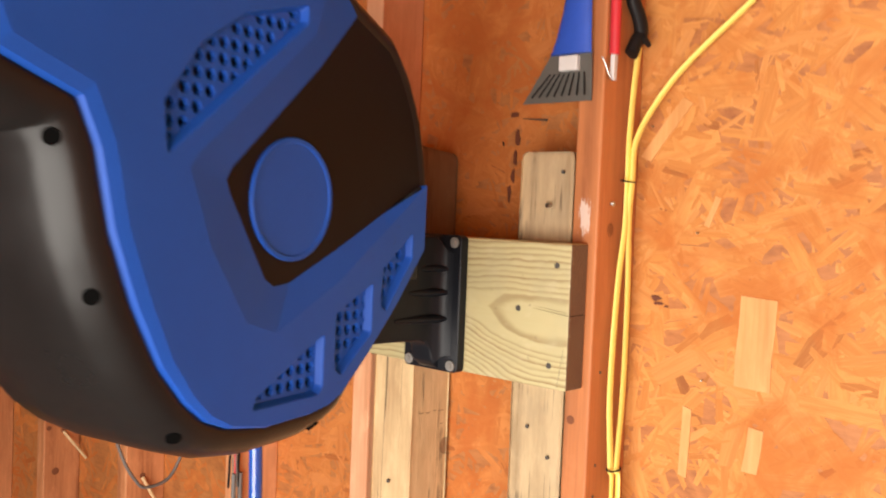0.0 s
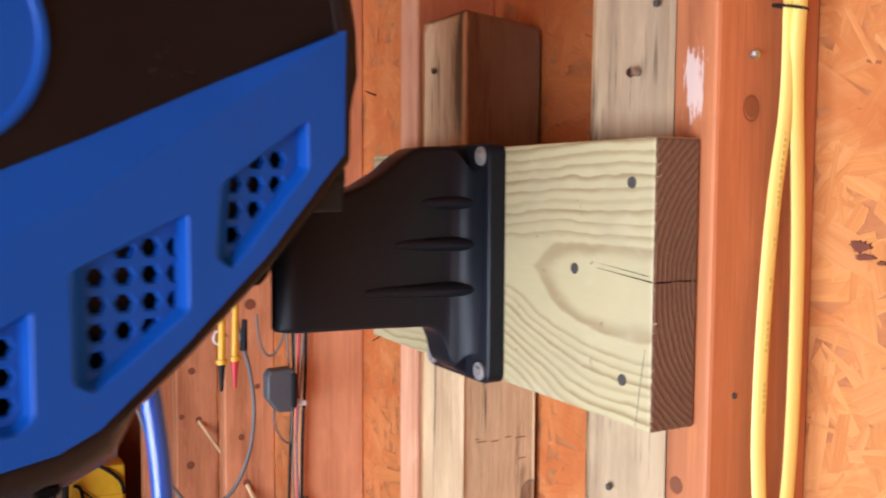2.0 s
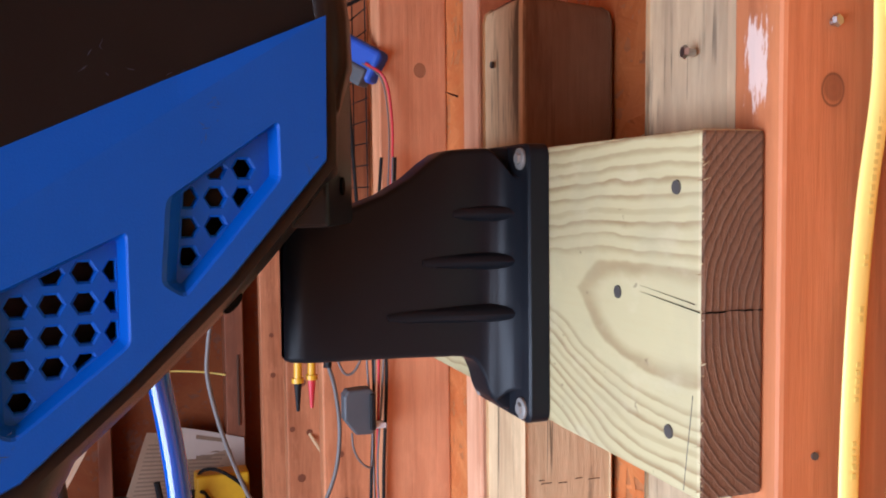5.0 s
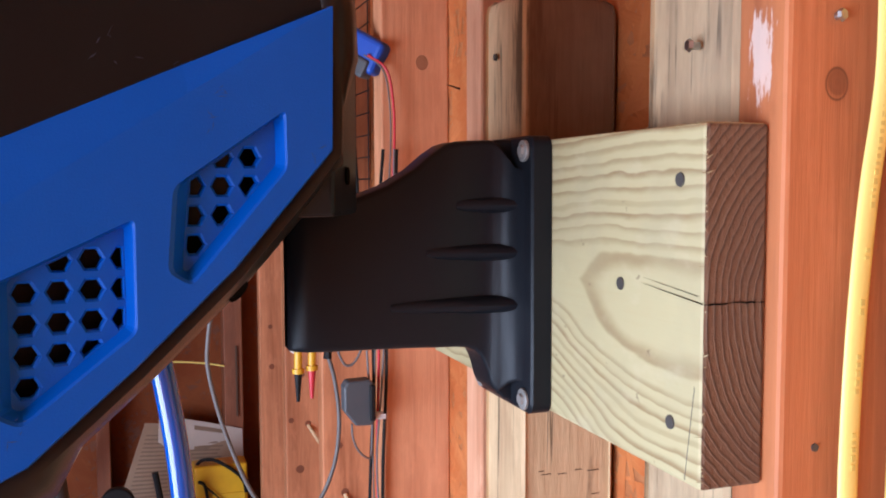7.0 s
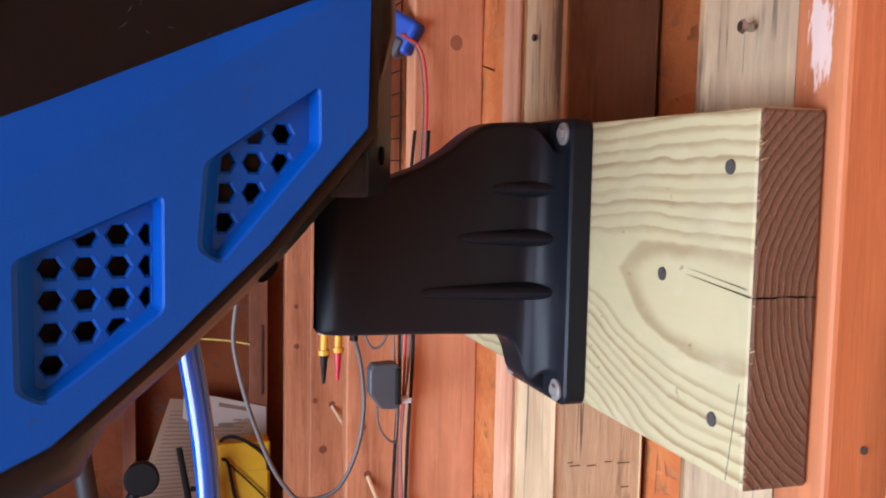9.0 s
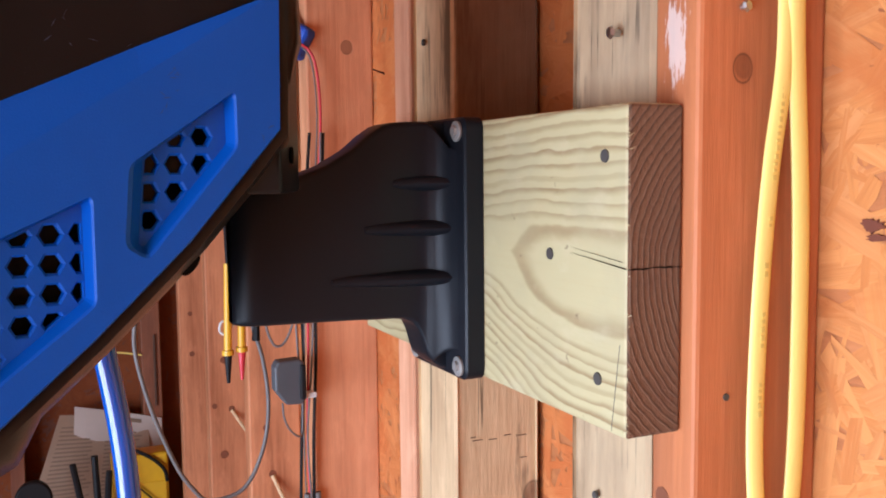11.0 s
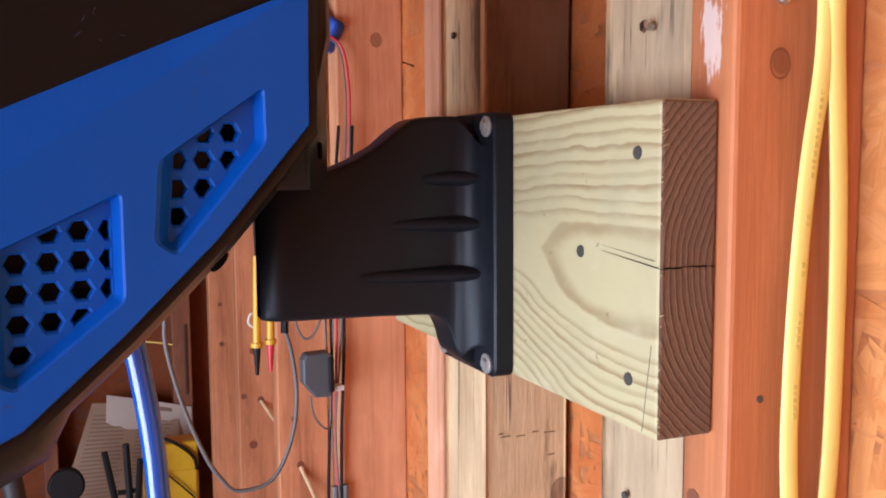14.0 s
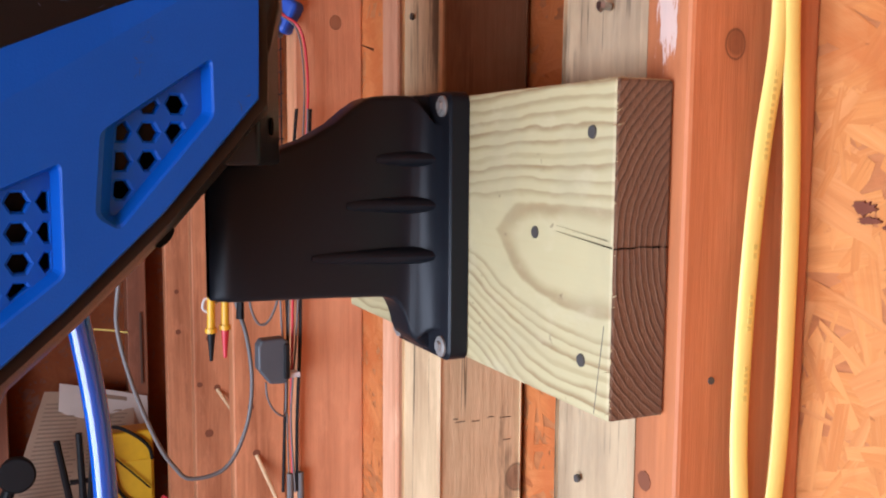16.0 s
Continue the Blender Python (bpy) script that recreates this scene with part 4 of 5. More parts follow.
tape = thing("taped_cable_end")
tagged(tape, "cable end wrapped in black electrical tape", "tape")
part("wrap", tube(((0.050, -0.017, 1.728), (0.058, -0.019, 1.745), (0.066, -0.021, 1.757), (0.058, -0.022, 1.775), (0.045, -0.019, 1.80), (0.044, -0.018, 1.84)), 0.0105, 12, 5, 0.8), M_BLACKWIRE, tape, smooth=True)
part("tail", rod((0.060, -0.025, 1.752), (0.074, -0.029, 1.742), 0.006, 0.003, 8), M_BLACKWIRE, tape)

scraper = thing("ice_scraper")
tagged(scraper, "blue handled scraper with grey blade hung on a stud", "scraper")
blade = loft([[(x, y, z) for x in ((-0.008, -0.004) if z > 1.68 else (-0.0045, -0.0035)) for y in ((ya, yb) if x == (-0.008 if z > 1.68 else -0.0045) else (yb, ya))] for z, ya, yb in ((1.6645, 0.004, 0.112), (1.680, 0.004, 0.100), (1.729, 0.005, 0.064))])
part("blade", blade, M_BLADE, scraper, "grey ridged plastic blade")
for i in range(8):
    k = i / 7
    part("ridge", rod((-0.0088, 0.012 + 0.082 * k, 1.672), (-0.0088, 0.014 + 0.052 * k, 1.700), 0.0013, 0.0009, 6), M_BLACKWIRE, scraper)
part("clasp", box((-0.0135, 0.022, 1.703), (-0.006, 0.050, 1.722)), M_WHITE, scraper, "shiny metal clasp", bevel=0.001)
part("handle", loft([rounded_section(0, 0, 1, 0, 1, 0.1) and [(-0.002 - 0.014 * (0.5 + 0.5 * math.cos(2 * math.pi * k / 16)) , (ya + yb) / 2 + (yb - ya) / 2 * math.sin(2 * math.pi * k / 16), z) for k in range(16)] for z, ya, yb in ((1.724, 0.004, 0.066), (1.745, 0.005, 0.058), (1.775, 0.006, 0.050), (1.82, 0.008, 0.042), (1.88, 0.010, 0.038), (1.95, 0.012, 0.036))]), M_METERBLUE, scraper, "blue plastic handle", smooth=True)

brush = thing("hanging_screwdriver")
tagged(brush, "red handled tool hung on the stud by a wire", "tool")
part("handle", rod((0.009, -0.0185, 1.722), (0.004, -0.019, 1.87), 0.0065, 0.0070, 12), M_REDWIRE, brush, smooth=True)
part("tip", box((0.005, -0.021, 1.690), (0.013, -0.015, 1.722)), M_WHITE, brush, "bare brass tip", bevel=0.001)
part("wire_loop", tube(((0.008, -0.018, 1.690), (0.002, -0.017, 1.694), (-0.004, -0.014, 1.708), (-0.009, -0.012, 1.717)), 0.0012, 6, 4), M_STEEL, brush)

bolt("stud_screw", (0.029, -0.0108, 1.536), (0.15, -1, 0.1), 0.0036, 0.003, M_STEEL, wall_east, "zinc screw head")
for x, z in ((0.022, 1.32), (0.02, 1.20), (0.018, 1.16)):
    part("nail_head", rod((x, -0.0105, z), (x, -0.0118, z), 0.0022, n=8), M_DULL, wall_east)
part("stain", rod((-0.0004, 0.016, 1.257), (0.002, 0.016, 1.257), 0.006, 0.006, 9), M_STUDKNOT, wall_east, "brown pitch stain")
# nails driven through the board from outside
for y, z, d in ((0.66, 1.258, (-0.028, -0.012, -0.008)), (0.70, 1.575, (-0.02, -0.01, 0.004)), (0.58, 1.19, (-0.01, -0.006, -0.004)), (-0.10, 1.503, (-0.012, -0.004, 0.001)), (-0.115, 1.318, (-0.008, -0.004, 0.001)), (0.22, 1.62, (-0.016, -0.012, 0.004)), (0.14, 1.655, (-0.02, 0.03, 0.001)), (-0.34, 1.50, (-0.006, 0.002, 0)), (-0.03, 1.64, (-0.006, 0, 0))):
    part("nail", rod((OSB_X + 0.001, y, z), (OSB_X + d[0], y + d[1], z + d[2]), 0.0017, 0.0007, 6), M_STEEL if y < 0 else M_STEELRUST, wall_east)
# broad pale flakes pressed into the face of the board: middle, length, width, lean
rnd = random.Random(12)
for y, z, ln, wd, lean in ((-0.183, 1.373, 0.114, 0.050, 0.02), (-0.050, 1.634, 0.098, 0.018, 0.66), (-0.098, 1.236, 0.092, 0.013, 0.03), (-0.187, 1.243, 0.058, 0.021, 0.10), (-0.120, 1.531, 0.042, 0.009, 0.36)):
    cy, sy = math.cos(lean), math.sin(lean)
    rim = []
    for k in range(8):
        u = wd / 2 * (1 if k in (2, 3, 4, 5) else -1) * rnd.uniform(0.85, 1.0)
        v = ln / 2 * (-1, -0.35, -0.4, -1, 1, 0.35, 0.3, 1)[k] * rnd.uniform(0.9, 1.0)
        rim.append((u, v))
    rim = sorted(rim, key=lambda q: math.atan2(q[1] / ln, q[0] / wd))
    bm = bmesh.new()
    top = [bm.verts.new((OSB_X - 0.0019, y - (u * cy + v * sy), z + v * cy - u * sy)) for u, v in rim]
    low = [bm.verts.new((OSB_X, q.co.y, q.co.z)) for q in top]
    bm.faces.new(top)
    for k in range(8):
        bm.faces.new((top[k], top[(k + 1) % 8], low[(k + 1) % 8], low[k]))
    bmesh.ops.recalc_face_normals(bm, faces=bm.faces[:])
    part("flake", bm, M_FLAKE, wall_east, "broad pale flat wood flake")
for y, z, r, flat in ((-0.047, 1.416, 0.0080, 0.55), (-0.0505, 1.4095, 0.0075, 0.28), (-0.0625, 1.4065, 0.0032, 0.5), (0.20, 1.665, 0.008, 0.6)):
    bm = bmesh.new()
    rnd = random.Random(int(z * 1000))
    ring = [bm.verts.new((OSB_X - 0.0022, y + r * k * math.cos(a), z + flat * r * k * math.sin(a))) for a in np.linspace(0, 2 * math.pi, 25)[:-1] for k in (rnd.uniform(0.62, 1.15),)]
    low = [bm.verts.new((OSB_X, v.co.y, v.co.z)) for v in ring]
    bm.faces.new(ring)
    for k in range(24):
        bm.faces.new((ring[k], ring[(k + 1) % 24], low[(k + 1) % 24], low[k]))
    part("knot", bm, M_KNOT, wall_east, "dark red knot strand")
rnd = random.Random(21)
for y, z in ((0.195, 1.60), (0.198, 1.575), (0.192, 1.63), (0.204, 1.548)):
    bm = bmesh.new()
    ring = [bm.verts.new((OSB_X - 0.0021, y + 0.0045 * rnd.uniform(0.5, 1.1) * math.cos(a), z + 0.014 * rnd.uniform(0.6, 1.1) * math.sin(a))) for a in np.linspace(0, 2 * math.pi, 11)[:-1]]
    low = [bm.verts.new((OSB_X, v.co.y, v.co.z)) for v in ring]
    bm.faces.new(ring)
    for k in range(10):
        bm.faces.new((ring[k], ring[(k + 1) % 10], low[(k + 1) % 10], low[k]))
    part("bark_strand", bm, M_KNOT, wall_east, "dark bark strand")
# faint stamped marks on the old post
for x, z, w in ((0.018, 1.209, 0.012), (0.034, 1.208, 0.010), (0.050, 1.210, 0.008), (0.062, 1.208, 0.014), (0.066, 1.187, 0.009), (0.016, 1.212, 0.006)):
    part("stamp_mark", box((x, 0.3012, z), (x + w * 0.8, 0.3022, z + 0.0006)), M_STAMP, post)

# ---- things along the far studs ----
meter = thing("multimeter", look((-0.045, 0.790, 1.648), (-0.75, 0.15, 1.72)) @ pose(0, 0, 0, 0, 0, 28))
tagged(meter, "blue and black hand multimeter hung aslant on a wire rack", "multimeter")
part("case", box((-0.080, -0.022, -0.012), (0.070, 0.022, 0.012)), M_METERBLUE, meter, "blue rubber case", bevel=0.007, segments=3)
part("face", box((-0.072, -0.030, -0.0165), (0.034, -0.006, 0.006)), M_ADAPTOR, meter, "dark grey front", bevel=0.004)
part("dial", rod((-0.035, -0.018, -0.016), (-0.035, -0.018, -0.021), 0.008, n=16), M_BLACKWIRE, meter)
part("plug", rod((0.030, -0.020, -0.006), (0.062, -0.030, -0.006), 0.0075, 0.005, 10), M_REDWIRE, meter, "red test plug")

leads = thing("test_leads")
tagged(leads, "red and black test leads hanging along a stud", "cable")
LEAD = ((-0.018, 0.735, 1.618), (0.004, 0.728, 1.600), (0.012, 0.726, 1.560), (0.013, 0.726, 1.50), (0.006, 0.728, 1.40), (-0.006, 0.730, 1.30), (-0.009, 0.731, 1.20), (-0.012, 0.731, 1.10), (-0.010, 0.731, 1.0))
part("red_lead", tube(LEAD, 0.0018, 8), M_REDWIRE, leads, "thin red lead", smooth=True)
part("pale_lead", tube([(x - 0.0045, y + 0.001, z) for x, y, z in LEAD], 0.0010, 8), M_GREYCABLE, leads, "thin pale lead", smooth=True)
part("black_lead", tube([(x + 0.006 - 0.004 * math.sin(9 * z), y - 0.002, z) for x, y, z in LEAD[3:]], 0.0022, 8), M_BLACKWIRE, leads, "thin black lead", smooth=True)
part("grey_lead", tube([(x + 0.003 + 0.004 * math.sin(15 * z + 1), y - 0.004, z) for x, y, z in LEAD[3:]], 0.0014, 8), M_GREYCABLE, leads, "thin grey lead", smooth=True)
part("black_lead", tube([(x - 0.010 + 0.005 * math.sin(12 * z), y + 0.003, z) for x, y, z in LEAD[3:]], 0.0022, 8), M_BLACKWIRE, leads, "thin black lead", smooth=True)
for x in (-0.014, 0.000):
    part("sleeve", rod((x, 0.730, 1.025), (x, 0.730, 0.90), 0.0045, 0.0045, 10), M_GREYCABLE, leads, "grey sleeve")

hanging = thing("hanging_red_cord")
tagged(hanging, "red and black twin cord hanging straight down", "cable")
part("red_core", tube(((-0.100, 0.80, 1.85), (-0.095, 0.80, 1.69), (-0.087, 0.80, 1.605), (-0.081, 0.80, 1.464), (-0.085, 0.805, 1.30)), 0.0036, 8), M_REDWIRE, hanging, smooth=True)
part("black_core", tube(((-0.107, 0.805, 1.85), (-0.101, 0.805, 1.69), (-0.094, 0.805, 1.605), (-0.087, 0.805, 1.464), (-0.09, 0.805, 1.30)), 0.0034, 8), M_BLACKWIRE, hanging, smooth=True)

bundle = thing("cable_bundle")
tagged(bundle, "bundle of grey cables looped over a hook", "cable")
rnd = random.Random(12)
for i in range(15):
    a, b = rnd.uniform(0.0, 0.06), rnd.uniform(0.0, 0.14)
    top, low, s = rnd.uniform(1.66, 1.74), rnd.uniform(1.40, 1.47), rnd.uniform(-0.012, 0.012)
    part("cable_loop", tube(((-0.155 + a, 0.93 + b, low), (-0.140 + a + s, 0.93 + b, (top + low) / 2 - 0.04), (-0.112 + a * 0.6 + s, 0.94 + b, top - 0.06), (-0.100 + a * 0.5, 0.95 + b, top), (-0.086 + a * 0.7, 0.95 + b, top - 0.07), (-0.080 + a + s, 0.94 + b, (top + low) / 2), (-0.094 + a, 0.93 + b, low - 0.02)), rnd.choice((0.0035, 0.0042, 0.005)), 8, 5), rnd.choice((M_GREYCABLE, M_GREYCABLE, M_BLACKWIRE)), bundle, smooth=True)
part("hook", rod((-0.09, 1.145, 1.735), (-0.09, 0.93, 1.742), 0.003, n=8), M_WHITE, bundle)

rack = thing("wire_rack")
tagged(rack, "black wire grid rack hung on the far studs", "rack")
for i in range(6):
    y = 0.79 + 0.072 * i
    part("wire", rod((-0.004, y, 1.40), (-0.004, y, 1.80), 0.0009, n=6), M_BLACKWIRE, rack)
for i in range(14):
    z = 1.405 + 0.029 * i
    part("wire", rod((-0.0062, 0.775, z), (-0.0062, 1.165, z), 0.0009, n=6), M_BLACKWIRE, rack)
for a, b in (((-0.03, 0.80, 1.66), (-0.016, 0.80, 1.43)), ((-0.045, 0.86, 1.68), (-0.015, 0.84, 1.44)), ((-0.07, 0.86, 1.64), (-0.06, 0.86, 1.42)), ((-0.05, 0.80, 1.69), (0.012, 0.79, 1.72))):
    part("brace", rod(a, b, 0.0028, 0.0024, 8), M_BLACKWIRE, rack)
part("clip", box((-0.055, 0.86, 1.535), (-0.030, 0.89, 1.550)), M_BLACKWIRE, rack, bevel=0.003)
for a, b in (((-0.068, 0.85, 1.553), (-0.045, 0.84, 1.568)), ((-0.066, 0.85, 1.498), (-0.035, 0.845, 1.498))):
    part("peg", rod(a, b, 0.0018, n=8), M_WHITE, rack, "white metal peg")

probes = thing("test_probes")
tagged(probes, "pair of yellow test probes hanging by their cords", "test probe")
for x, z, tipmat, lift in ((-0.111, 1.221, M_BLACKWIRE, 0.0), (-0.0935, 1.224, M_REDWIRE, 0.0)):
    part("grip", rod((x, 0.738, z), (x + 0.002, 0.738, z + 0.115), 0.0052, 0.0042, 12), M_PROBE, probes, "yellow plastic grip", smooth=True)
    part("collar", rod((x, 0.738, z - 0.002), (x, 0.738, z + 0.004), 0.0075, n=14), M_PROBE, probes, smooth=True)
    part("tip_cover", rod((x, 0.738, z - 0.002), (x - 0.0005, 0.738, z - 0.038), 0.0052, 0.0022, 10), tipmat, probes, "black cap" if tipmat is M_BLACKWIRE else "red cap", smooth=True)
    part("cord", tube(((x + 0.002, 0.738, z + 0.113), (x, 0.745, z + 0.20), (x - 0.004, 0.78, z + 0.32), (x, 0.80, z + 0.45)), 0.002, 8), M_BLACKWIRE, probes, smooth=True)
part("clear_hook", tube(((-0.102, 0.742, 1.255), (-0.116, 0.742, 1.262), (-0.120, 0.742, 1.250), (-0.112, 0.742, 1.243)), 0.0016, 6), M_WHITE, probes)

adaptor = thing("power_adaptor", pose(-0.005, 0, 0.007))
tagged(adaptor, "charcoal plug-in power adaptor hanging by its wire", "power adaptor")
part("case", loft([[(x, y, z) for x, z in ((-0.0545, 1.166), (-0.0545, 1.196), (-0.050, 1.2035), (-0.022, 1.2045), (-0.0155, 1.1995), (-0.0155, 1.150), (-0.020, 1.1455), (-0.040, 1.1465))] for y in (0.705, 0.728)]), M_ADAPTOR, adaptor, bevel=0.003, segments=3)
part("shoulder", box((-0.0225, 0.701, 1.152), (-0.0150, 0.732, 1.198)), M_BLACKWIRE, adaptor, bevel=0.002)
for y in (0.709, 0.721):
    part("prong", box((-0.0155, y - 0.0008, 1.1520), (-0.0005, y + 0.0008, 1.1585)), M_WHITE, adaptor, "shiny flat prong")
part("wire", tube(((-0.043, 0.716, 1.147), (-0.041, 0.718, 1.128), (-0.033, 0.722, 1.110), (-0.020, 0.726, 1.098), (-0.014, 0.730, 1.105), (-0.013, 0.731, 1.16), (-0.018, 0.731, 1.22), (-0.020, 0.735, 1.32)), 0.0014, 8), M_GREYCABLE, adaptor, smooth=True)
part("spare_wire", tube(((-0.060, 0.735, 1.275), (-0.056, 0.735, 1.240), (-0.047, 0.735, 1.220), (-0.036, 0.735, 1.220), (-0.026, 0.735, 1.236), (-0.018, 0.735, 1.262)), 0.0017, 8), M_GREYCABLE, adaptor, smooth=True)

cord = thing("looped_cord")
tagged(cord, "dark grey power cord hanging in a wide loop", "cable")
part("run", tube(((-0.186, 0.90, 1.60), (-0.190, 0.87, 1.44), (-0.203, 0.85, 1.31), (-0.211, 0.85, 1.255), (-0.212, 0.85, 1.207), (-0.194, 0.85, 1.129), (-0.166, 0.85, 1.052), (-0.143, 0.85, 1.012), (-0.121, 0.85, 0.993), (-0.074, 0.85, 1.002), (-0.045, 0.85, 1.054), (-0.035, 0.85, 1.118), (-0.041, 0.85, 1.184), (-0.058, 0.845, 1.245), (-0.070, 0.84, 1.32), (-0.075, 0.83, 1.45)), 0.0030, 10, 8), M_GREYCABLE, cord, smooth=True)
part("strap", rod((-0.052, 0.842, 1.215), (-0.050, 0.842, 1.26), 0.006, 0.004, 8), M_BLACKWIRE, cord)

tagged(solid("leaning_pipe", tube(((-0.475, 1.22, 1.32), (-0.462, 1.22, 1.127), (-0.437, 1.22, 0.975), (-0.395, 1.22, 0.62), (-0.330, 1.22, 0.0)), 0.017, 14, 4), M_PIPE, smooth=True), "dark grey pipe leaning behind the reel", "pipe")

# nails, pegs and knots on the far studs
for p, q in (((0.049, 1.55, 0.932), (0.085, 1.50, 0.868)), ((0.039, 1.146, 0.912), (0.070, 1.10, 0.825))):
    part("peg", rod(p, q, 0.0038, 0.0032, 8), M_POST, wall_east, "dull wooden peg")
    part("hole", rod((p[0], p[1] - 0.0006, p[2] + 0.003), (p[0], p[1] + 0.002, p[2] + 0.003), 0.007, n=12), M_STUDKNOT, wall_east)
for x, y, z, r in ((0.030, 1.956, 0.985, 0.007), (0.028, 1.956, 1.09, 0.006), (0.035, 1.55, 1.045, 0.008), (0.012, 1.55, 0.945, 0.006), (0.030, 1.55, 0.835, 0.009), (0.048, 1.146, 1.240, 0.010), (0.03, 1.146, 1.0, 0.006), (0.06, 1.146, 1.09, 0.005)):
    part("knot", rod((x, y - 0.0007, z), (x, y + 0.002, z), r, n=14), M_STUDKNOT, wall_east, "dark round knot")

# ---- the corner: papers, meter case, tools on the shelf ----
shelf = thing("corner_shelf")
tagged(shelf, "rough wooden shelf in the shed corner", "shelf")
part("board", box((-1.0, 2.02, 0.425), (-0.002, 2.355, 0.445)), M_STUD, shelf, bevel=0.002)
for x in (-0.9, -0.1):
    part("leg", box((x, 2.05, 0.0), (x + 0.04, 2.09, 0.4245)), M_STUD, shelf)
    part("leg", box((x, 2.30, 0.0), (x + 0.04, 2.34, 0.4245)), M_STUD, shelf)


def leaning_sheet(name, corners, thick, material, label, category, bars=0, heading=False):
    """Papers that lean on the wall: four corners, lower two first; lines of print as plain bars."""
    a, b, c, d = (Vector(p) for p in corners)
    nrm = (b - a).cross(d - a).normalized()
    ob = thing(name)
    tagged(ob, label, category)
    bm, rows = bmesh.new(), []
    for j in range(7):
        t = j / 6
        row = []
        for i in range(9):
            s = i / 8
            p = a.lerp(b, s).lerp(d.lerp(c, s), t) + nrm * (0.006 * math.sin(5 * s + 2 * t) * t)
            row.append(p)
        rows.append(row)
    top = [[bm.verts.new(p) for p in row] for row in rows]
    low = [[bm.verts.new(p - nrm * thick) for p in row] for row in rows]
    for j in range(6):
        for i in range(8):
            bm.faces.new((top[j][i], top[j][i + 1], top[j + 1][i + 1], top[j + 1][i]))
            bm.faces.new((low[j][i], low[j + 1][i], low[j + 1][i + 1], low[j][i + 1]))
    ring = [(0, i) for i in range(8)] + [(j, 8) for j in range(6)] + [(6, i) for i in range(8, 0, -1)] + [(j, 0) for j in range(6, 0, -1)]
    for (j, i), (l, k) in zip(ring, ring[1:] + ring[:1]):
        bm.faces.new((top[j][i], low[j][i], low[l][k], top[l][k]))
    part("sheet", bm, material, ob, smooth=False)
    rnd = random.Random(len(name) + bars)
    for q in range(bars):
        t0 = 0.90 - 0.84 * q / max(1, bars)
        for s0, s1 in ((0.06, 0.46), (0.54, 0.94)) if not heading else ((0.42, 0.78),):
            s1 -= rnd.uniform(0.0, 0.08)
            bar = bmesh.new()
            h = 0.34 / max(4, bars)
            ends = []
            for s, t in ((s0, t0 - h), (s1, t0 - h), (s1, t0), (s0, t0)):
                p = a.lerp(b, s).lerp(d.lerp(c, s), t) + nrm * (0.006 * math.sin(5 * s + 2 * t) * t + 0.0012)
                ends.append(bar.verts.new(p))
            bar.faces.new(ends)
            part("print_bar", bar, M_INK, ob)
    return ob


leaning_sheet("newspaper", ((-0.40, 2.26, 0.447), (-0.04, 2.27, 0.447), (-0.045, 2.37, 0.735), (-0.285, 2.365, 0.760)), 0.014, M_PAPER, "folded aged newspaper leaning in the corner", "newspaper", bars=24)
leaning_sheet("letter", ((-0.255, 2.345, 0.62), (-0.004, 2.345, 0.60), (-0.006, 2.352, 0.722), (-0.245, 2.352, 0.785)), 0.0015, M_SHEET, "creased white paper sheet behind the newspaper", "paper", bars=2, heading=True)

case = thing("yellow_tool_case")
tagged(case, "yellow plastic tool case with black cords over it", "case")
part("body", box((-0.163, 2.14, 0.4455), (-0.016, 2.22, 0.680)), M_TIN, case, bevel=0.008, segments=3)
part("panel", box((-0.140, 2.137, 0.49), (-0.024, 2.1405, 0.60)), M_PROBE, case, bevel=0.001)
part("handle", tube(((-0.155, 2.17, 0.672), (-0.14, 2.16, 0.692), (-0.105, 2.145, 0.694), (-0.06, 2.13, 0.668), (-0.03, 2.128, 0.635), (-0.022, 2.132, 0.60)), 0.005, 8), M_BLACKWIRE, case, "black strap", smooth=True)
part("cord", tube(((-0.150, 2.136, 0.640), (-0.135, 2.125, 0.632), (-0.125, 2.125, 0.58), (-0.110, 2.125, 0.52), (-0.07, 2.125, 0.482), (-0.02, 2.12, 0.480)), 0.0045, 8), M_BLACKWIRE, case, smooth=True)
part("cord", tube(((-0.145, 2.128, 0.640), (-0.09, 2.126, 0.585), (-0.03, 2.126, 0.52)), 0.0025, 8), M_BLACKWIRE, case, smooth=True)

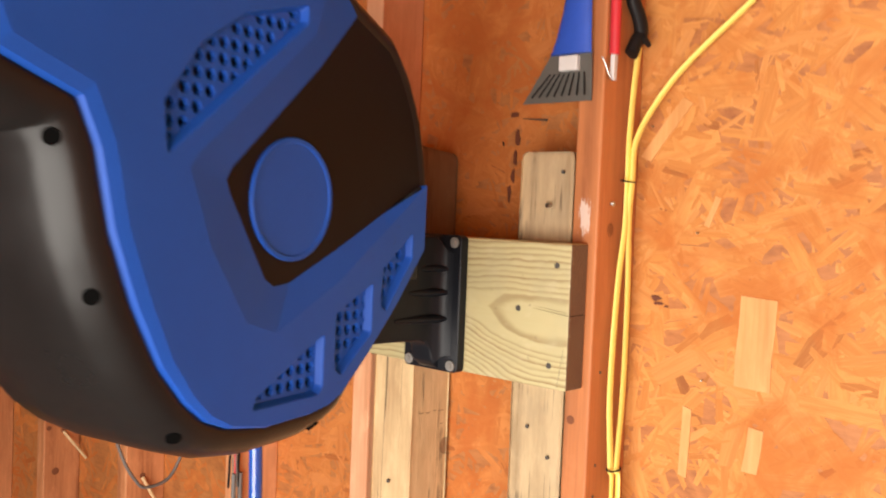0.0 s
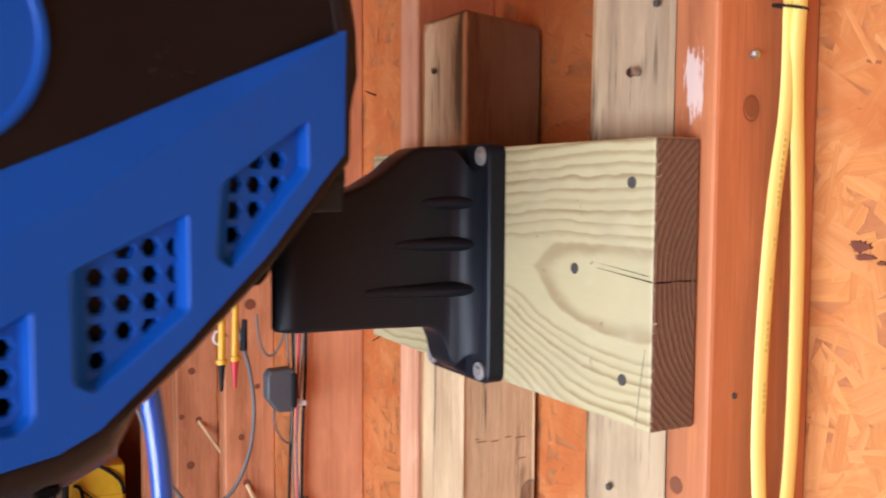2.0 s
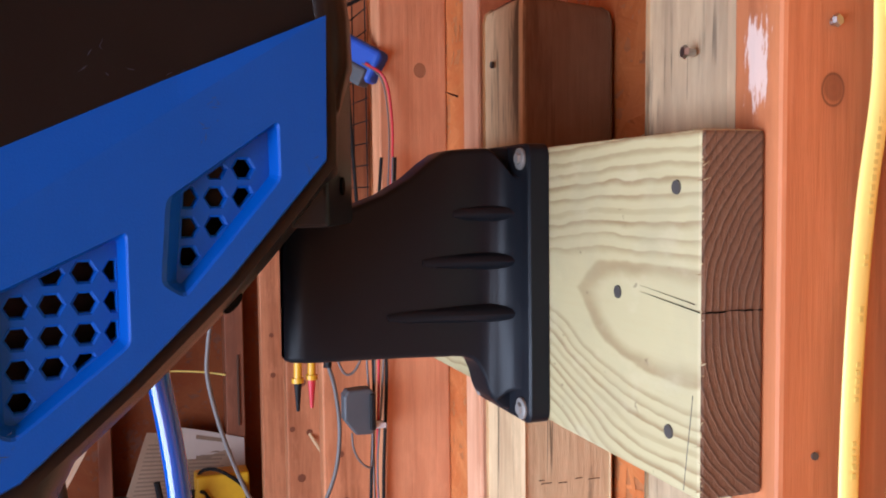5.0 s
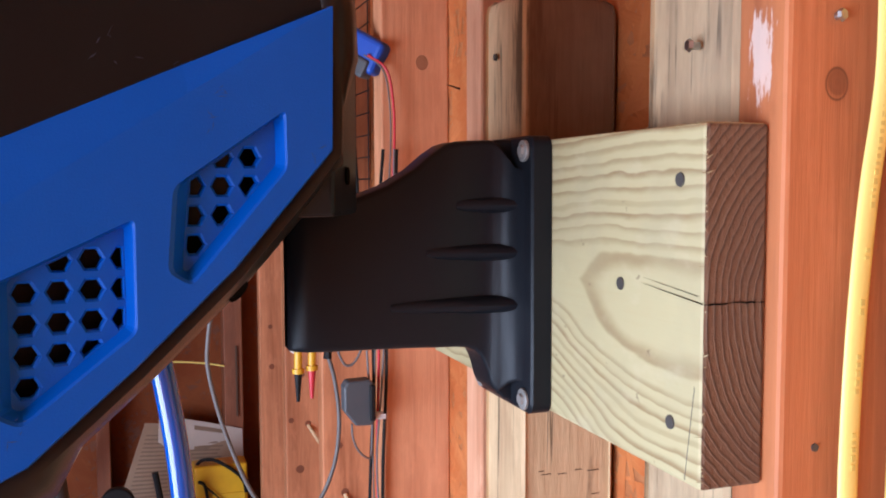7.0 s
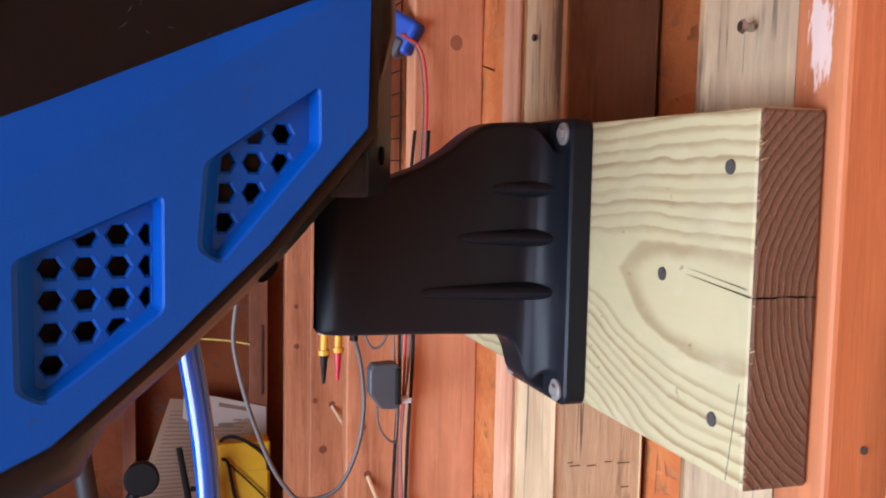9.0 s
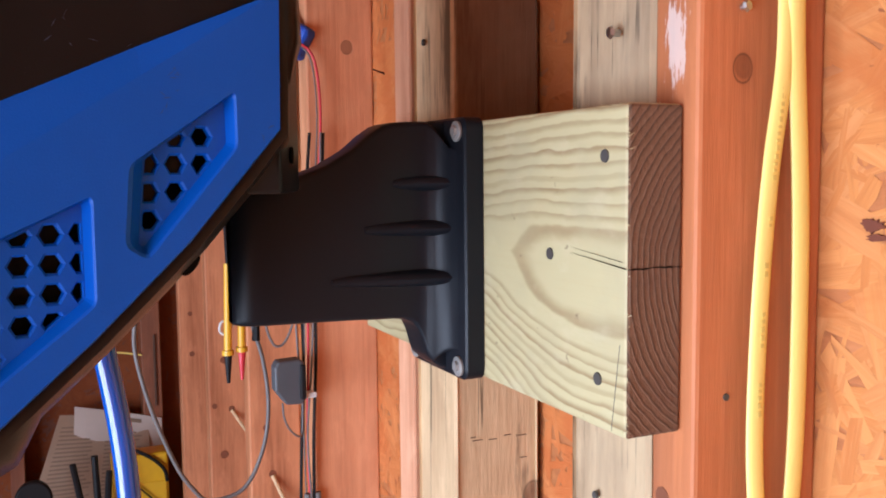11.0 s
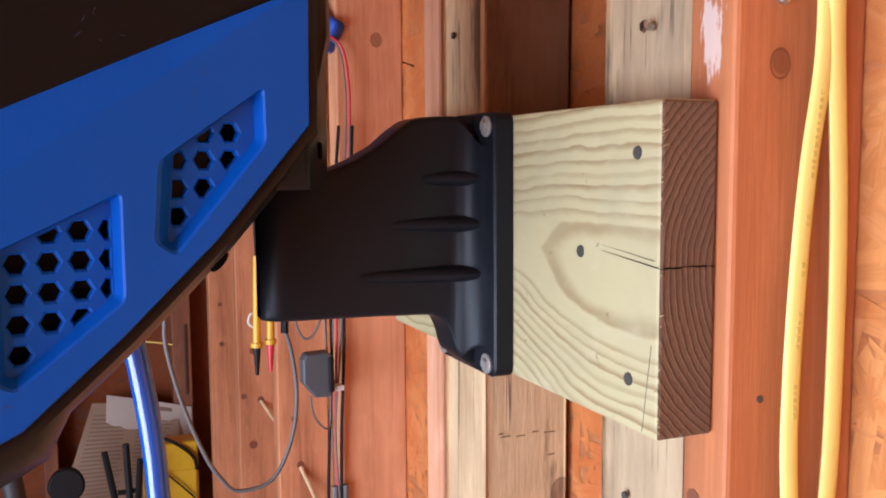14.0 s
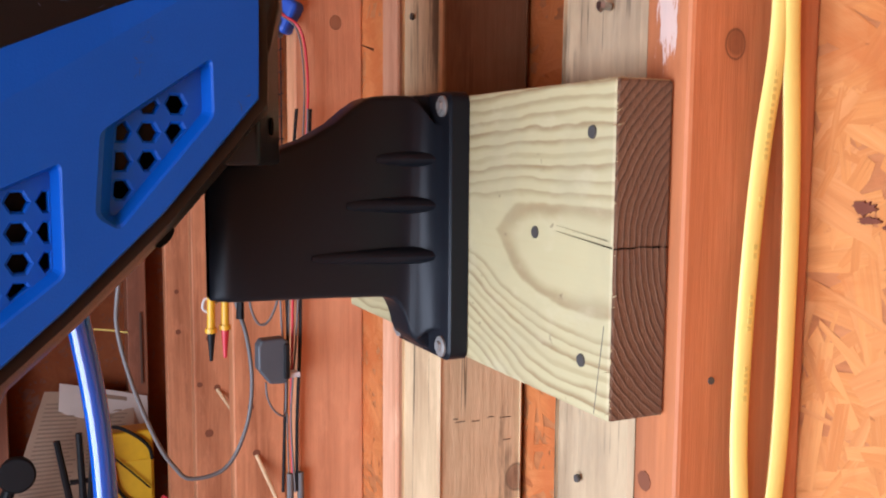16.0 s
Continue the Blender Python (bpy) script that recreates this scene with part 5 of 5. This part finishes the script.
knob = thing("black_knob")
tagged(knob, "round black rubber knob on a short neck", "knob")
part("head", rod((-0.360, 2.05, 0.628), (-0.360, 2.10, 0.622), 0.046, 0.042, 28), M_BLACKWIRE, knob, smooth=True, bevel=0.006)
part("neck", rod((-0.440, 2.08, 0.4455), (-0.366, 2.09, 0.61), 0.017, 0.016, 14), M_BLACKWIRE, knob)

clips = thing("battery_clips")
tagged(clips, "black sprung battery clips standing on the shelf", "clip")
for x, lean, top in ((-0.235, 0.030, 0.700), (-0.205, 0.006, 0.715), (-0.190, -0.014, 0.670)):
    part("jaw", rod((x + lean * 0.4, 2.06, 0.4455), (x - lean, 2.07, top), 0.010, 0.0085, 8), M_BLACKWIRE, clips)
part("spring", rod((-0.236, 2.07, 0.585), (-0.192, 2.07, 0.585), 0.007, n=10), M_BLACKWIRE, clips)

pliers = thing("red_pliers")
tagged(pliers, "red handled pliers lying on the shelf", "pliers")
part("handle", tube(((-0.045, 2.035, 0.455), (0.0, 2.04, 0.475), (-0.012, 2.04, 0.500), (0.0, 2.045, 0.520)), 0.009, 10), M_REDWIRE, pliers, smooth=True)
part("jaws", rod((-0.045, 2.035, 0.455), (-0.085, 2.035, 0.453), 0.008, 0.003, 8), M_DULL, pliers)

lath = solid("wood_lath", box((-0.019, -0.008, -0.38), (0.019, 0.008, 0.46)), M_PALE, bevel=0.0015)
lath.matrix_world = look((-0.357, 2.25, 0.93), (-0.191, 2.25, 1.235)) @ pose(0, 0, 0, 180, 0, 0)
tagged(lath, "pale wooden lath leaning against the end wall", "lath")

wire = thing("yellow_wall_wire")
tagged(wire, "thin yellow wire stapled along the end wall", "wire")
part("run", tube(((-0.36, 2.352, 0.925), (-0.30, 2.350, 0.932), (-0.22, 2.352, 0.940), (-0.12, 2.354, 0.930), (-0.055, 2.352, 0.917)), 0.0026, 8), M_YELLOW, wire, smooth=True)
# added dark strip that stands for the gap line beside the corner stud
dark_strip = tagged(solid("rusty_strap", box((-0.022, 2.352, 0.76), (-0.0155, 2.3555, 0.975)), M_STEELRUST, bevel=0.001), "thin dark strip for the gap line at the end wall's corner stud", "strap")
